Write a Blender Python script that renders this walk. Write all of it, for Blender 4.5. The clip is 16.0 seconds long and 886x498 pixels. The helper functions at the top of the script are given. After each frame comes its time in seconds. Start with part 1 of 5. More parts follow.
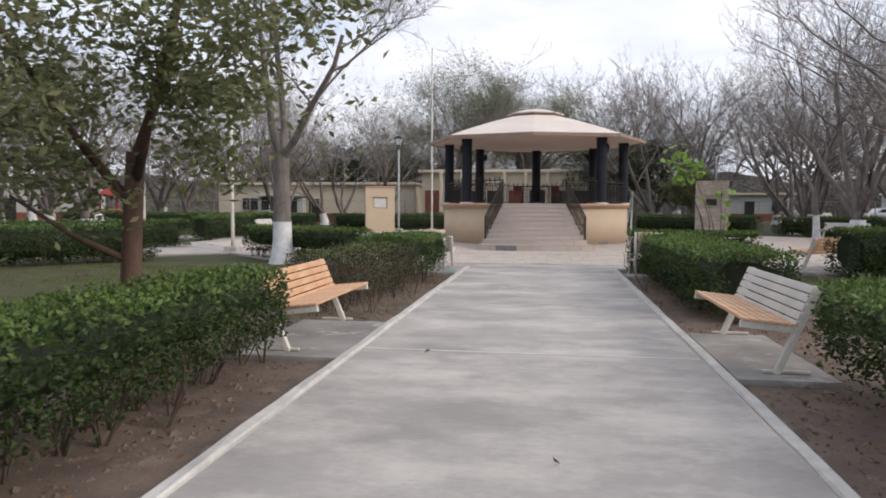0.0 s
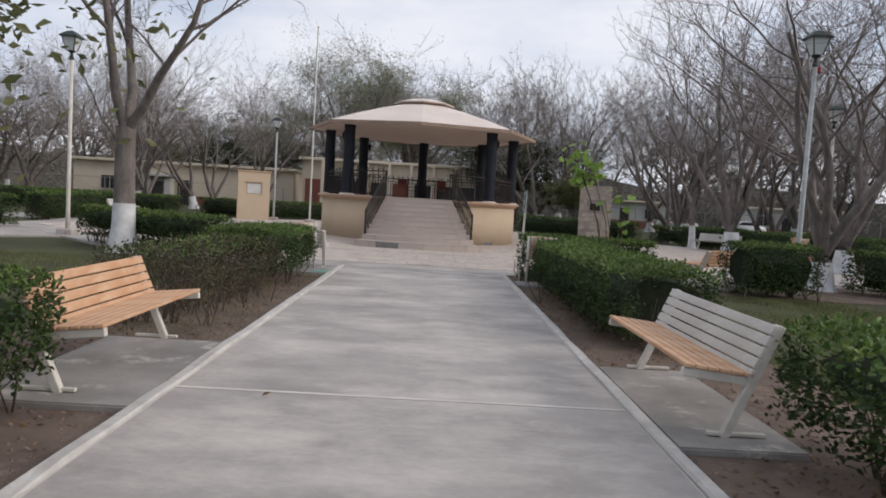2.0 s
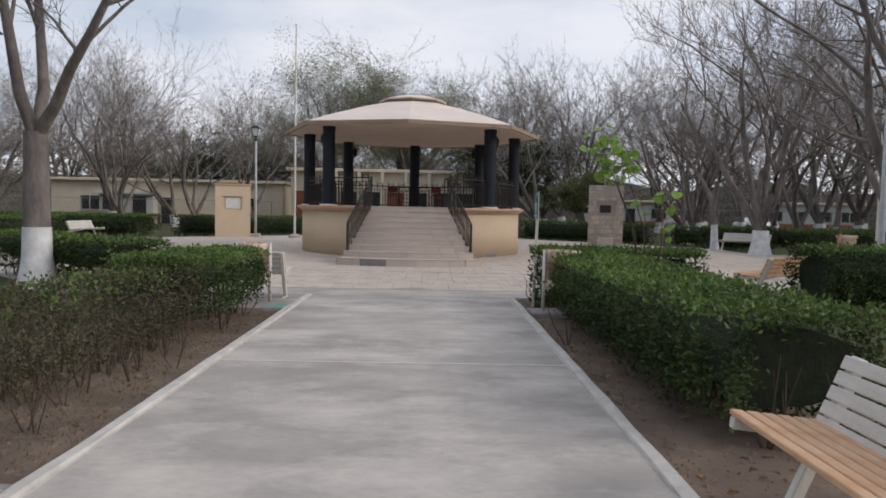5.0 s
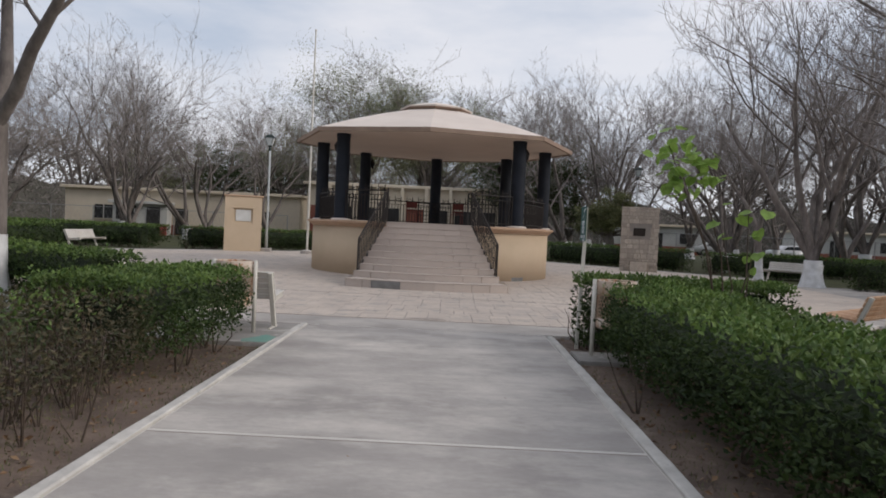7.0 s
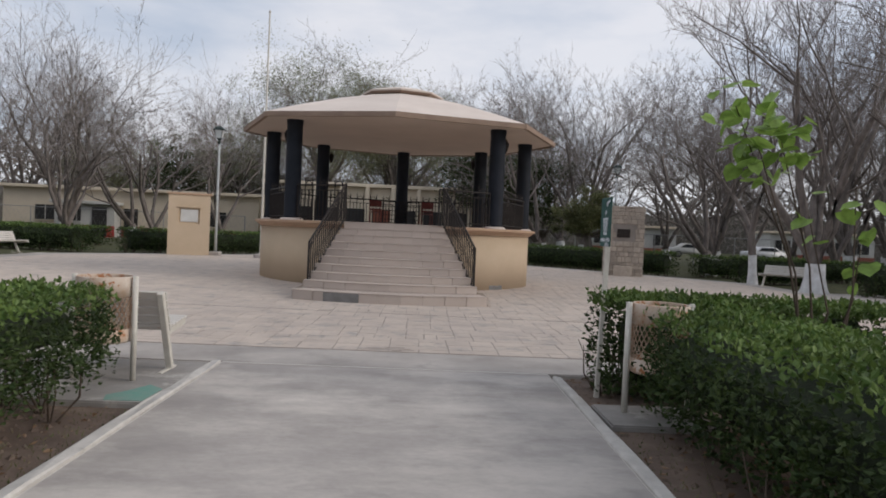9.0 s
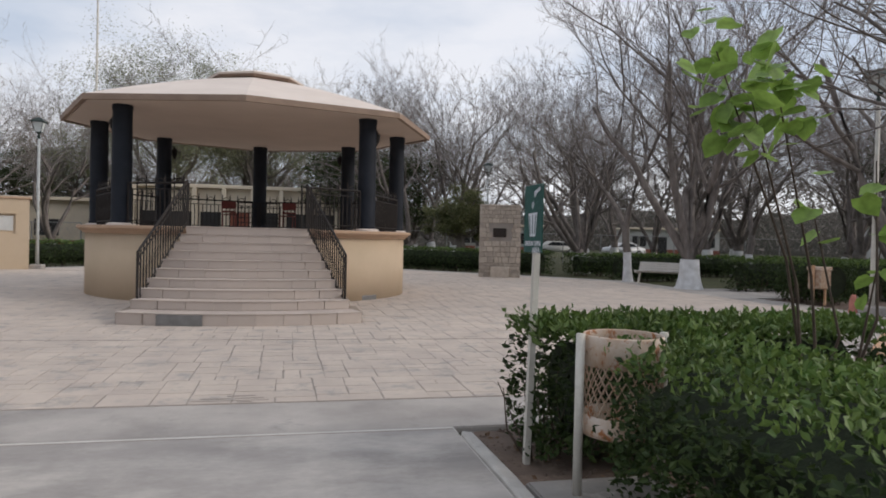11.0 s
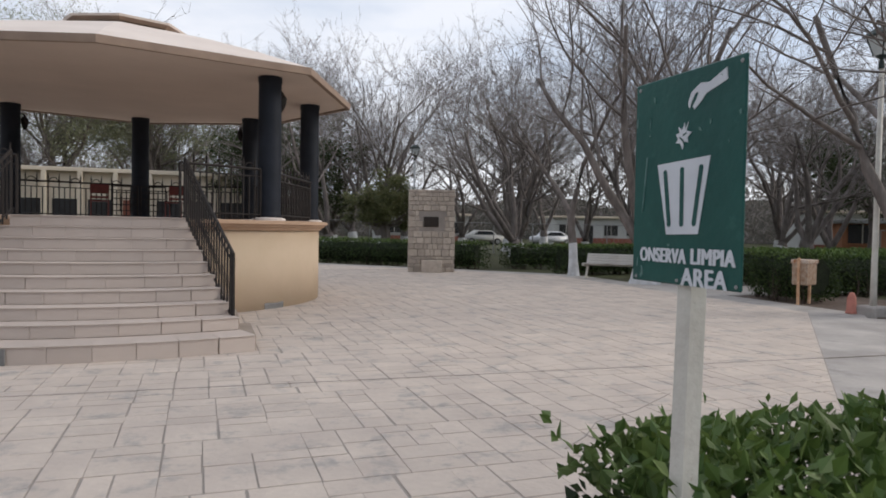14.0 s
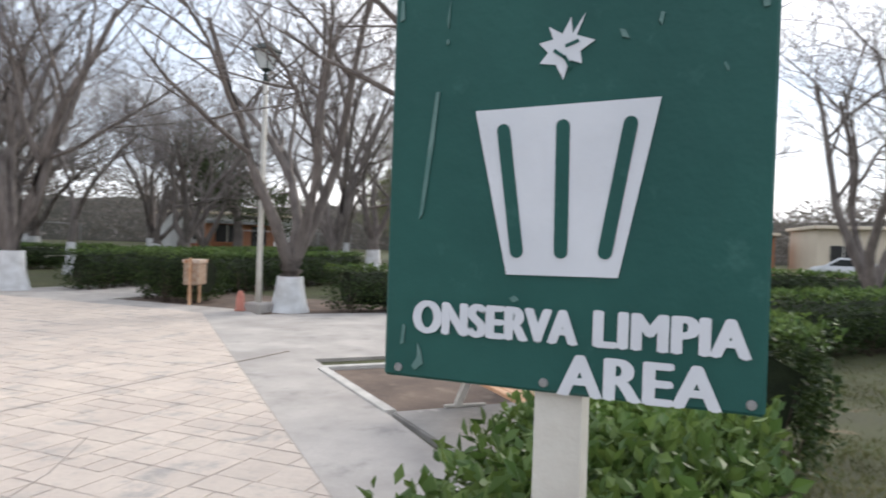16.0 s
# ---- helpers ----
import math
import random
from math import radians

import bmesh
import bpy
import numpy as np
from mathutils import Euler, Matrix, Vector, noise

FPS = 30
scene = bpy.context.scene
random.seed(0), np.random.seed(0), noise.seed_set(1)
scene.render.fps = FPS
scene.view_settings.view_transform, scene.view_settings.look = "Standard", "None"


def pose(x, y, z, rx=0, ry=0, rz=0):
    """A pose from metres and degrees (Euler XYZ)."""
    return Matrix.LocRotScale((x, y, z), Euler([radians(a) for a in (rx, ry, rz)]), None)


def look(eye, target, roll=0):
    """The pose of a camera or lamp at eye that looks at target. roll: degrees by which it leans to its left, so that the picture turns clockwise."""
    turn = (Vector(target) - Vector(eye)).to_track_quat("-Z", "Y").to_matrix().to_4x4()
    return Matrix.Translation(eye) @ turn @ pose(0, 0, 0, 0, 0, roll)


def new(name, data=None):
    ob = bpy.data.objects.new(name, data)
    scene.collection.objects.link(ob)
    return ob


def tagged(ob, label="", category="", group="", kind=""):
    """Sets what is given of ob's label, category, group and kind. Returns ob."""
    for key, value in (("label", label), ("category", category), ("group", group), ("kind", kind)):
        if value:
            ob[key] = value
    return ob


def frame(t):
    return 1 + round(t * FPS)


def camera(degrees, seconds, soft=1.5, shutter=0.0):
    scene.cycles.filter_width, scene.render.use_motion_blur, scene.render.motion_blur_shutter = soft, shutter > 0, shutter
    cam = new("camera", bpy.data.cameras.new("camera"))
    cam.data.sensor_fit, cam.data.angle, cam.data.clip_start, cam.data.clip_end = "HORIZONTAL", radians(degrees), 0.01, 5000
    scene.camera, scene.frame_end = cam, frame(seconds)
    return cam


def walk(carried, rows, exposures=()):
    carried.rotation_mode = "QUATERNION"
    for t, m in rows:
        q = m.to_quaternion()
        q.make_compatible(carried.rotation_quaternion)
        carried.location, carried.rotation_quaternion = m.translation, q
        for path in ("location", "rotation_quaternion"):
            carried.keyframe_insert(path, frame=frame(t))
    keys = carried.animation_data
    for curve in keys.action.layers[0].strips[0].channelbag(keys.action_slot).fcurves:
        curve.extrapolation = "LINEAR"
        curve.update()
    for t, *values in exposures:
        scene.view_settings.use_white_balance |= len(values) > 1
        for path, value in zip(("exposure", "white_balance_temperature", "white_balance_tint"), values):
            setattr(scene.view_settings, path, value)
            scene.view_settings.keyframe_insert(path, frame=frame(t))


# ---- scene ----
cam = camera(64.9, 16.0, 1.8, 0.2)
PATH = [
    (0, (0.269, 1.147, 1.471), (-0.031, 3.12, 1.348), 0.2),
    (0.5, (0.271, 1.514, 1.493), (0.113, 3.503, 1.366), -0.1),
    (1, (0.194, 1.993, 1.481), (0.208, 3.988, 1.352), 1.4),
    (1.5, (0.222, 2.475, 1.477), (0.296, 4.469, 1.343), 1.1),
    (2, (0.208, 2.968, 1.475), (0.244, 4.963, 1.343), 3.4),
    (2.5, (0.198, 3.516, 1.485), (0.281, 5.51, 1.359), 1.9),
    (3, (0.251, 4.006, 1.499), (0.323, 6.001, 1.371), 2.0),
    (3.5, (0.219, 4.552, 1.48), (0.329, 6.545, 1.349), 1.5),
    (3.7, (0.253, 4.83, 1.481), (0.35, 6.824, 1.356), 1.3),
    (5.8, (0.427, 6.778, 1.487), (0.448, 8.776, 1.392), 1.3),
    (6, (0.39, 7.019, 1.47), (0.427, 9.017, 1.396), 1.1),
    (6.5, (0.404, 7.549, 1.461), (0.425, 9.548, 1.39), -0.5),
    (7, (0.376, 8.11, 1.443), (0.35, 10.109, 1.386), 2.7),
    (7.5, (0.329, 8.634, 1.456), (0.304, 10.633, 1.405), 1.2),
    (8, (0.347, 9.262, 1.473), (0.326, 11.26, 1.413), 2.0),
    (8.2, (0.34, 9.612, 1.443), (0.34, 11.612, 1.391), 3.1),
    (10.3, (0.399, 11.997, 1.435), (0.582, 13.988, 1.386), 0.6),
    (10.5, (0.391, 12.169, 1.476), (0.617, 14.156, 1.424), 1.4),
    (11, (0.466, 12.796, 1.454), (0.905, 14.747, 1.423), 1.3),
    (11.5, (0.567, 13.313, 1.441), (1.045, 15.255, 1.412), 0.2),
    (12, (0.598, 13.804, 1.439), (1.115, 15.736, 1.417), 1.5),
    (12.5, (0.678, 14.387, 1.452), (1.277, 16.295, 1.41), 0.5),
    (13, (0.802, 14.898, 1.463), (1.338, 16.825, 1.417), 1.3),
    (13.5, (0.958, 15.519, 1.483), (1.588, 17.417, 1.433), 1.2),
    (14, (1.104, 15.962, 1.482), (1.759, 17.851, 1.424), 1.0),
    (14.5, (1.209, 16.386, 1.462), (2.047, 18.201, 1.42), 2.1),
    (15, (1.281, 16.735, 1.486), (2.34, 18.431, 1.44), 1.2),
    (15.5, (1.412, 16.958, 1.493), (2.937, 18.252, 1.46), 2.0),
    (16, (1.435, 17.053, 1.506), (3.291, 17.797, 1.487), 2.0),
]
walk(cam, [(t, look(eye, target, roll)) for t, eye, target, roll in PATH],
     [(0.0, 0.6, 6650, 13), (0.9, 0.3, 6600, 13), (3.5, 0.34, 6600, 13), (6.0, 0.22, 6650, 12), (8.0, 0.18, 6650, 12), (10.5, 0.2, 6700, 12), (11.5, 0.6, 6650, 11), (12.0, 0.9, 6600, 11), (12.7, 0.85, 6600, 11), (13.3, 0.5, 6600, 11), (14.0, 0.42, 6580, 11), (15.0, 0.74, 6550, 11), (16.0, 1.16, 6550, 10)])

# ---- light ----
world = bpy.data.worlds.new("sky")
scene.world = world
world.use_nodes = True
wn, wl = world.node_tree.nodes, world.node_tree.links
wn.clear()
w_out = wn.new("ShaderNodeOutputWorld")
w_bg = wn.new("ShaderNodeBackground")
w_sky = wn.new("ShaderNodeTexSky")
w_sky.sky_type, w_sky.sun_disc = "NISHITA", False
w_sky.sun_elevation, w_sky.sun_rotation = radians(24), radians(75)
w_tc = wn.new("ShaderNodeTexCoord")
w_map = wn.new("ShaderNodeMapping")
w_map.inputs["Scale"].default_value = (1.0, 1.0, 3.2)
w_noise = wn.new("ShaderNodeTexNoise")
w_noise.inputs["Scale"].default_value = 2.2
w_noise.inputs["Detail"].default_value = 7
w_noise.inputs["Roughness"].default_value = 0.55
w_ramp = wn.new("ShaderNodeValToRGB")
w_ramp.color_ramp.elements[0].position, w_ramp.color_ramp.elements[0].color = 0.36, (4.3, 5.0, 6.1, 1)
w_ramp.color_ramp.elements[1].position, w_ramp.color_ramp.elements[1].color = 0.60, (6.7, 6.95, 7.5, 1)
w_mix = wn.new("ShaderNodeMixRGB")
w_mix.inputs[0].default_value = 0.9
wl.new(w_tc.outputs["Generated"], w_map.inputs["Vector"])
wl.new(w_map.outputs["Vector"], w_noise.inputs["Vector"])
wl.new(w_noise.outputs["Fac"], w_ramp.inputs["Fac"])
wl.new(w_sky.outputs["Color"], w_mix.inputs[1])
wl.new(w_ramp.outputs["Color"], w_mix.inputs[2])
wl.new(w_mix.outputs["Color"], w_bg.inputs["Color"])
w_bg.inputs["Strength"].default_value = 0.105
wl.new(w_bg.outputs["Background"], w_out.inputs["Surface"])

sun_data = bpy.data.lights.new("sun", "SUN")
sun_data.energy, sun_data.angle, sun_data.color = 1.6, radians(25), (1.0, 0.93, 0.84)
sun = new("sun", sun_data)
sun.matrix_world = look((40, 10, 22), (0, 20, 0))


# ---- materials ----
def mat(name, base, dark, rough=0.8, scale=3.0, fine=40.0, bump=0.25, metal=0.0, amount=0.6,
        spot=None, spot_scale=6.0, spot_at=0.62, spot_soft=0.05, rand=0.0, spec=0.3, stretch=(1, 1, 1)):
    """Two-scale noise between base and dark, optional patches of spot, bump from the fine noise."""
    m = bpy.data.materials.new(name)
    m.use_nodes = True
    n, l = m.node_tree.nodes, m.node_tree.links
    b = n["Principled BSDF"]
    b.inputs["Metallic"].default_value = metal
    b.inputs["Specular IOR Level"].default_value = spec
    tc = n.new("ShaderNodeTexCoord")
    mp = n.new("ShaderNodeMapping")
    mp.inputs["Scale"].default_value = stretch
    l.new(tc.outputs["Object"], mp.inputs["Vector"])

    def tex(s, detail, roughness=0.6):
        t = n.new("ShaderNodeTexNoise")
        t.inputs["Scale"].default_value = s
        t.inputs["Detail"].default_value = detail
        t.inputs["Roughness"].default_value = roughness
        l.new(mp.outputs["Vector"], t.inputs["Vector"])
        return t.outputs["Fac"]

    def ramp(src, lo, hi):
        r = n.new("ShaderNodeMapRange")
        r.inputs["From Min"].default_value, r.inputs["From Max"].default_value = lo, hi
        l.new(src, r.inputs["Value"])
        return r.outputs["Result"]

    def mix(fac, a, c, kind="MIX"):
        x = n.new("ShaderNodeMixRGB")
        x.blend_type = kind
        for sock, v in ((x.inputs[0], fac), (x.inputs[1], a), (x.inputs[2], c)):
            if isinstance(v, (tuple, list)):
                sock.default_value = (*v, 1)
            elif isinstance(v, (int, float)):
                sock.default_value = v
            else:
                l.new(v, sock)
        return x.outputs["Color"]

    big, small = tex(scale, 5), tex(fine, 3)
    col = mix(ramp(big, 0.34, 0.68), dark, base)
    col = mix(ramp(small, 0.3, 0.75), mix(amount * 0.45, col, dark), col)
    if spot:
        col = mix(ramp(tex(spot_scale, 6, 0.7), spot_at, spot_at + spot_soft), col, spot)
    if rand:
        info = n.new("ShaderNodeObjectInfo")
        geo = n.new("ShaderNodeNewGeometry")
        add = n.new("ShaderNodeMath")
        add.operation = "ADD"
        l.new(info.outputs["Random"], add.inputs[0])
        l.new(geo.outputs["Random Per Island"], add.inputs[1])
        fr = n.new("ShaderNodeMath")
        fr.operation = "FRACT"
        l.new(add.outputs[0], fr.inputs[0])
        hsv = n.new("ShaderNodeHueSaturation")
        mr = n.new("ShaderNodeMapRange")
        mr.inputs["To Min"].default_value, mr.inputs["To Max"].default_value = 1 - rand, 1 + rand
        l.new(fr.outputs[0], mr.inputs["Value"])
        l.new(mr.outputs["Result"], hsv.inputs["Value"])
        l.new(col, hsv.inputs["Color"])
        col = hsv.outputs["Color"]
    l.new(col, b.inputs["Base Color"])
    rr = n.new("ShaderNodeMapRange")
    rr.inputs["To Min"].default_value, rr.inputs["To Max"].default_value = rough - 0.1, min(1, rough + 0.1)
    l.new(big, rr.inputs["Value"])
    l.new(rr.outputs["Result"], b.inputs["Roughness"])
    if bump:
        bp = n.new("ShaderNodeBump")
        bp.inputs["Strength"].default_value = bump
        bp.inputs["Distance"].default_value = 0.01
        l.new(small, bp.inputs["Height"])
        l.new(bp.outputs["Normal"], b.inputs["Normal"])
    return m


def leaf_mat(name, a, c, rand=0.35, trans=0.25, rough=0.5, spec=0.3):
    """Leaves: a colour spread per leaf, slight gloss, some light let through."""
    m = bpy.data.materials.new(name)
    m.use_nodes = True
    n, l = m.node_tree.nodes, m.node_tree.links
    b = n["Principled BSDF"]
    geo = n.new("ShaderNodeNewGeometry")
    x = n.new("ShaderNodeMixRGB")
    x.inputs[1].default_value, x.inputs[2].default_value = (*a, 1), (*c, 1)
    l.new(geo.outputs["Random Per Island"], x.inputs[0])
    tc = n.new("ShaderNodeTexCoord")
    t = n.new("ShaderNodeTexNoise")
    t.inputs["Scale"].default_value = 1.7
    l.new(tc.outputs["Object"], t.inputs["Vector"])
    hsv = n.new("ShaderNodeHueSaturation")
    mr = n.new("ShaderNodeMapRange")
    mr.inputs["From Min"].default_value, mr.inputs["From Max"].default_value = 0.3, 0.7
    mr.inputs["To Min"].default_value, mr.inputs["To Max"].default_value = 1 - rand, 1 + rand
    l.new(t.outputs["Fac"], mr.inputs["Value"])
    l.new(mr.outputs["Result"], hsv.inputs["Value"])
    l.new(x.outputs["Color"], hsv.inputs["Color"])
    l.new(hsv.outputs["Color"], b.inputs["Base Color"])
    b.inputs["Roughness"].default_value = rough
    b.inputs["Specular IOR Level"].default_value = spec
    tr = n.new("ShaderNodeBsdfTranslucent")
    l.new(hsv.outputs["Color"], tr.inputs["Color"])
    ms = n.new("ShaderNodeMixShader")
    ms.inputs[0].default_value = trans
    l.new(b.outputs["BSDF"], ms.inputs[1])
    l.new(tr.outputs["BSDF"], ms.inputs[2])
    l.new(ms.outputs["Shader"], n["Material Output"].inputs["Surface"])
    return m


M_PATH = mat("path_concrete", (0.475, 0.44, 0.41), (0.29, 0.268, 0.252), 0.85, 1.5, 22, 0.35, spot=(0.58, 0.535, 0.49), spot_scale=1.0, spot_at=0.47, spot_soft=0.26, stretch=(0.6, 0.95, 1), amount=1.0)
M_PALEJOINT = mat("pale_joint", (0.64, 0.61, 0.57), (0.50, 0.475, 0.44), 0.9, 3, 40, 0.2)
M_PADC = mat("pad_concrete", (0.36, 0.34, 0.32), (0.20, 0.19, 0.18), 0.88, 1.4, 35, 0.25, spot=(0.44, 0.42, 0.39), spot_scale=2.0, spot_at=0.56, spot_soft=0.1)
M_KERB = mat("kerb_paint", (0.60, 0.575, 0.54), (0.42, 0.40, 0.375), 0.85, 4, 45, 0.4, spot=(0.36, 0.34, 0.315), spot_scale=7, spot_at=0.62, spot_soft=0.1)
M_BAND = mat("band_concrete", (0.50, 0.46, 0.425), (0.31, 0.285, 0.265), 0.85, 1.1, 35, 0.25, spot=(0.24, 0.228, 0.215), spot_scale=1.6, spot_at=0.55, spot_soft=0.18)
M_STONE = mat("stamped_stone", (0.60, 0.515, 0.44), (0.47, 0.40, 0.35), 0.75, 1.6, 14, 0.9, rand=0.045, spot=(0.35, 0.32, 0.295), spot_scale=2.6, spot_at=0.53, spot_soft=0.13, amount=1.0)
M_JOINT = mat("joint_mortar", (0.37, 0.325, 0.29), (0.26, 0.23, 0.205), 0.9, 2, 40, 0.3)
M_SOIL = mat("bare_soil", (0.19, 0.14, 0.11), (0.10, 0.073, 0.06), 0.95, 1.6, 28, 0.9, spot=(0.25, 0.195, 0.155), spot_scale=3, spot_at=0.55, spot_soft=0.2)
M_LAWN = mat("lawn_ground", (0.075, 0.085, 0.032), (0.05, 0.05, 0.025), 0.95, 0.7, 60, 0.9, spot=(0.13, 0.105, 0.06), spot_scale=1.2, spot_at=0.6)
M_WALL = mat("ochre_plaster", (0.60, 0.475, 0.35), (0.52, 0.41, 0.29), 0.85, 0.8, 30, 0.15, spot=(0.47, 0.37, 0.26), spot_scale=2.2, spot_at=0.62, spot_soft=0.12)
M_MOULD = mat("moulding_paint", (0.52, 0.36, 0.25), (0.43, 0.29, 0.20), 0.8, 2, 30, 0.2)
M_TILE = mat("stair_tile", (0.545, 0.468, 0.415), (0.465, 0.395, 0.35), 0.5, 1.5, 40, 0.05, rand=0.05, spec=0.4)
M_GROUT = mat("tile_grout", (0.36, 0.30, 0.25), (0.28, 0.23, 0.19), 0.9)
M_PATCH = mat("bare_cement", (0.24, 0.235, 0.23), (0.17, 0.165, 0.16), 0.9, 6, 40, 0.4)
M_COLUMN = mat("blue_black_paint", (0.020, 0.024, 0.034), (0.012, 0.015, 0.021), 0.6, 3, 30, 0.2, spec=0.2)
M_ROOF = mat("roof_membrane", (0.72, 0.64, 0.58), (0.62, 0.54, 0.485), 0.85, 0.8, 20, 0.15)
M_CEIL = mat("ceiling_paint", (0.62, 0.52, 0.445), (0.55, 0.46, 0.39), 0.9, 0.7, 20, 0.1)
M_FASCIA = mat("fascia_paint", (0.34, 0.25, 0.19), (0.25, 0.18, 0.14), 0.85, 2, 30, 0.2)
M_IRON = mat("black_iron", (0.014, 0.013, 0.013), (0.026, 0.02, 0.018), 0.55, 8, 60, 0.3, spec=0.25)
M_BARK = mat("dark_bark", (0.235, 0.205, 0.19), (0.105, 0.09, 0.082), 0.95, 5, 26, 1.0, stretch=(1, 1, 0.35))
M_TWIG = mat("grey_twigs", (0.29, 0.262, 0.25), (0.18, 0.16, 0.152), 0.95, 2, 20, 0.0)
M_LIME = mat("lime_wash", (0.72, 0.73, 0.75), (0.5, 0.5, 0.5), 0.9, 4, 30, 0.6, spot=(0.3, 0.27, 0.24), spot_scale=9, spot_at=0.66)
M_BROWNBARK = mat("brown_bark", (0.17, 0.10, 0.075), (0.07, 0.045, 0.035), 0.95, 6, 30, 1.0, stretch=(1, 1, 0.4))
M_HEDGE = leaf_mat("hedge_leaf", (0.022, 0.042, 0.014), (0.06, 0.09, 0.026), rough=0.55, spec=0.25)
M_HEDGEDRY = leaf_mat("hedge_olive_leaf", (0.042, 0.05, 0.024), (0.115, 0.092, 0.052))
M_HEDGETIP = leaf_mat("hedge_young_leaf", (0.06, 0.115, 0.028), (0.135, 0.195, 0.05))
# near-black green that paints the shade deep inside a hedge
M_HEDGESHADE = mat("hedge_inner_shade", (0.028, 0.04, 0.018), (0.015, 0.02, 0.011), 0.95, 9, 30, 1.0)
M_STEM = mat("hedge_stem", (0.12, 0.09, 0.07), (0.06, 0.045, 0.035), 0.95, 9, 40, 0.3)
M_TREELEAF = leaf_mat("tree_leaf", (0.11, 0.13, 0.058), (0.22, 0.22, 0.11), trans=0.5)
M_TEAL = mat("teal_paint_stain", (0.12, 0.30, 0.25), (0.20, 0.29, 0.255), 0.85, 5, 40, 0.2)
M_PALELEAF = leaf_mat("pale_leaf", (0.17, 0.185, 0.115), (0.26, 0.27, 0.17), rough=0.9, spec=0.05)
M_DARKLEAF = leaf_mat("dark_leaf", (0.045, 0.06, 0.03), (0.085, 0.105, 0.055), rough=0.9, spec=0.05)
M_LIMELEAF = leaf_mat("lime_leaf", (0.14, 0.27, 0.05), (0.25, 0.38, 0.09), trans=0.4)
M_BLADE = leaf_mat("grass_blade", (0.075, 0.11, 0.03), (0.17, 0.155, 0.07))
M_DRYLEAF = leaf_mat("fallen_leaf", (0.16, 0.09, 0.05), (0.26, 0.17, 0.10))
M_SLATO = mat("rusty_orange_slat", (0.66, 0.47, 0.325), (0.50, 0.27, 0.145), 0.75, 8, 40, 0.4, spot=(0.27, 0.125, 0.06), spot_scale=11, spot_at=0.6, spot_soft=0.1, stretch=(1, 0.4, 1))
M_SLATW = mat("worn_white_slat", (0.64, 0.62, 0.585), (0.50, 0.47, 0.43), 0.75, 5, 40, 0.4, spot=(0.42, 0.25, 0.15), spot_scale=8.0, spot_at=0.6, spot_soft=0.06, stretch=(1, 0.4, 1))
M_WHITE = mat("cream_steel_paint", (0.66, 0.64, 0.58), (0.5, 0.47, 0.42), 0.6, 5, 40, 0.25, spot=(0.32, 0.17, 0.09), spot_scale=9, spot_at=0.68)
M_RUST = mat("rusty_mesh", (0.26, 0.13, 0.07), (0.45, 0.36, 0.28), 0.85, 12, 60, 0.5)
M_RUSTPAINT = mat("rust_streaked_paint", (0.60, 0.545, 0.49), (0.45, 0.31, 0.21), 0.75, 6, 40, 0.4, spot=(0.34, 0.14, 0.06), spot_scale=9, spot_at=0.55)
M_POST = mat("grey_post_paint", (0.5, 0.52, 0.52), (0.33, 0.35, 0.35), 0.6, 6, 40, 0.3, spot=(0.35, 0.2, 0.12), spot_scale=8, spot_at=0.7)
M_GREENMET = mat("dark_green_metal", (0.03, 0.05, 0.045), (0.02, 0.03, 0.028), 0.5, 6, 40, 0.2)
M_SIGN = mat("sign_green", (0.019, 0.098, 0.083), (0.011, 0.07, 0.061), 0.5, 4, 30, 0.15, spot=(0.045, 0.135, 0.118), spot_scale=14, spot_at=0.60, spot_soft=0.2)
M_SIGNW = mat("sign_white", (0.66, 0.68, 0.72), (0.58, 0.6, 0.64), 0.6, 8, 60, 0.05, spot=(0.45, 0.5, 0.5), spot_scale=60, spot_at=0.72)
M_CHIP = mat("bare_metal_chip", (0.16, 0.25, 0.235), (0.07, 0.16, 0.145), 0.6, 30, 90, 0.2)
M_YELLOW = mat("yellow_paint", (0.55, 0.38, 0.05), (0.45, 0.30, 0.04), 0.6, 3, 20, 0.1)
M_CREAM = mat("cream_render", (0.66, 0.58, 0.46), (0.56, 0.48, 0.38), 0.9, 0.5, 12, 0.15)
M_REDBASE = mat("red_base_paint", (0.27, 0.10, 0.07), (0.2, 0.075, 0.055), 0.9, 1, 20, 0.15)
M_DARK = mat("dark_opening", (0.035, 0.033, 0.032), (0.02, 0.02, 0.02), 0.4)
M_PALEWALL = mat("pale_render", (0.50, 0.50, 0.485), (0.40, 0.40, 0.385), 0.9, 0.5, 12, 0.15)
M_ORANGEWALL = mat("orange_brick_wall", (0.42, 0.19, 0.10), (0.32, 0.14, 0.08), 0.9, 1, 18, 0.3)
M_PINKSTONE = mat("pink_ochre_stone", (0.50, 0.43, 0.36), (0.37, 0.315, 0.265), 0.85, 5, 30, 0.7, rand=0.17)
M_BRONZE = mat("dark_plaque", (0.045, 0.035, 0.03), (0.03, 0.024, 0.02), 0.45, 8, 40, 0.2, metal=0.4)
M_PLAQUE = mat("pale_plaque", (0.62, 0.62, 0.60), (0.54, 0.54, 0.52), 0.5, 5, 30, 0.05)
M_CONEM = mat("faded_red_plastic", (0.55, 0.22, 0.17), (0.42, 0.17, 0.13), 0.7, 6, 30, 0.2)
M_GLASSW = mat("frosted_lamp_glass", (0.62, 0.66, 0.66), (0.52, 0.56, 0.56), 0.35, 4, 30, 0.0)
M_CAR = mat("car_paint", (0.55, 0.56, 0.58), (0.5, 0.51, 0.53), 0.3, 1, 10, 0.0, spec=0.5)
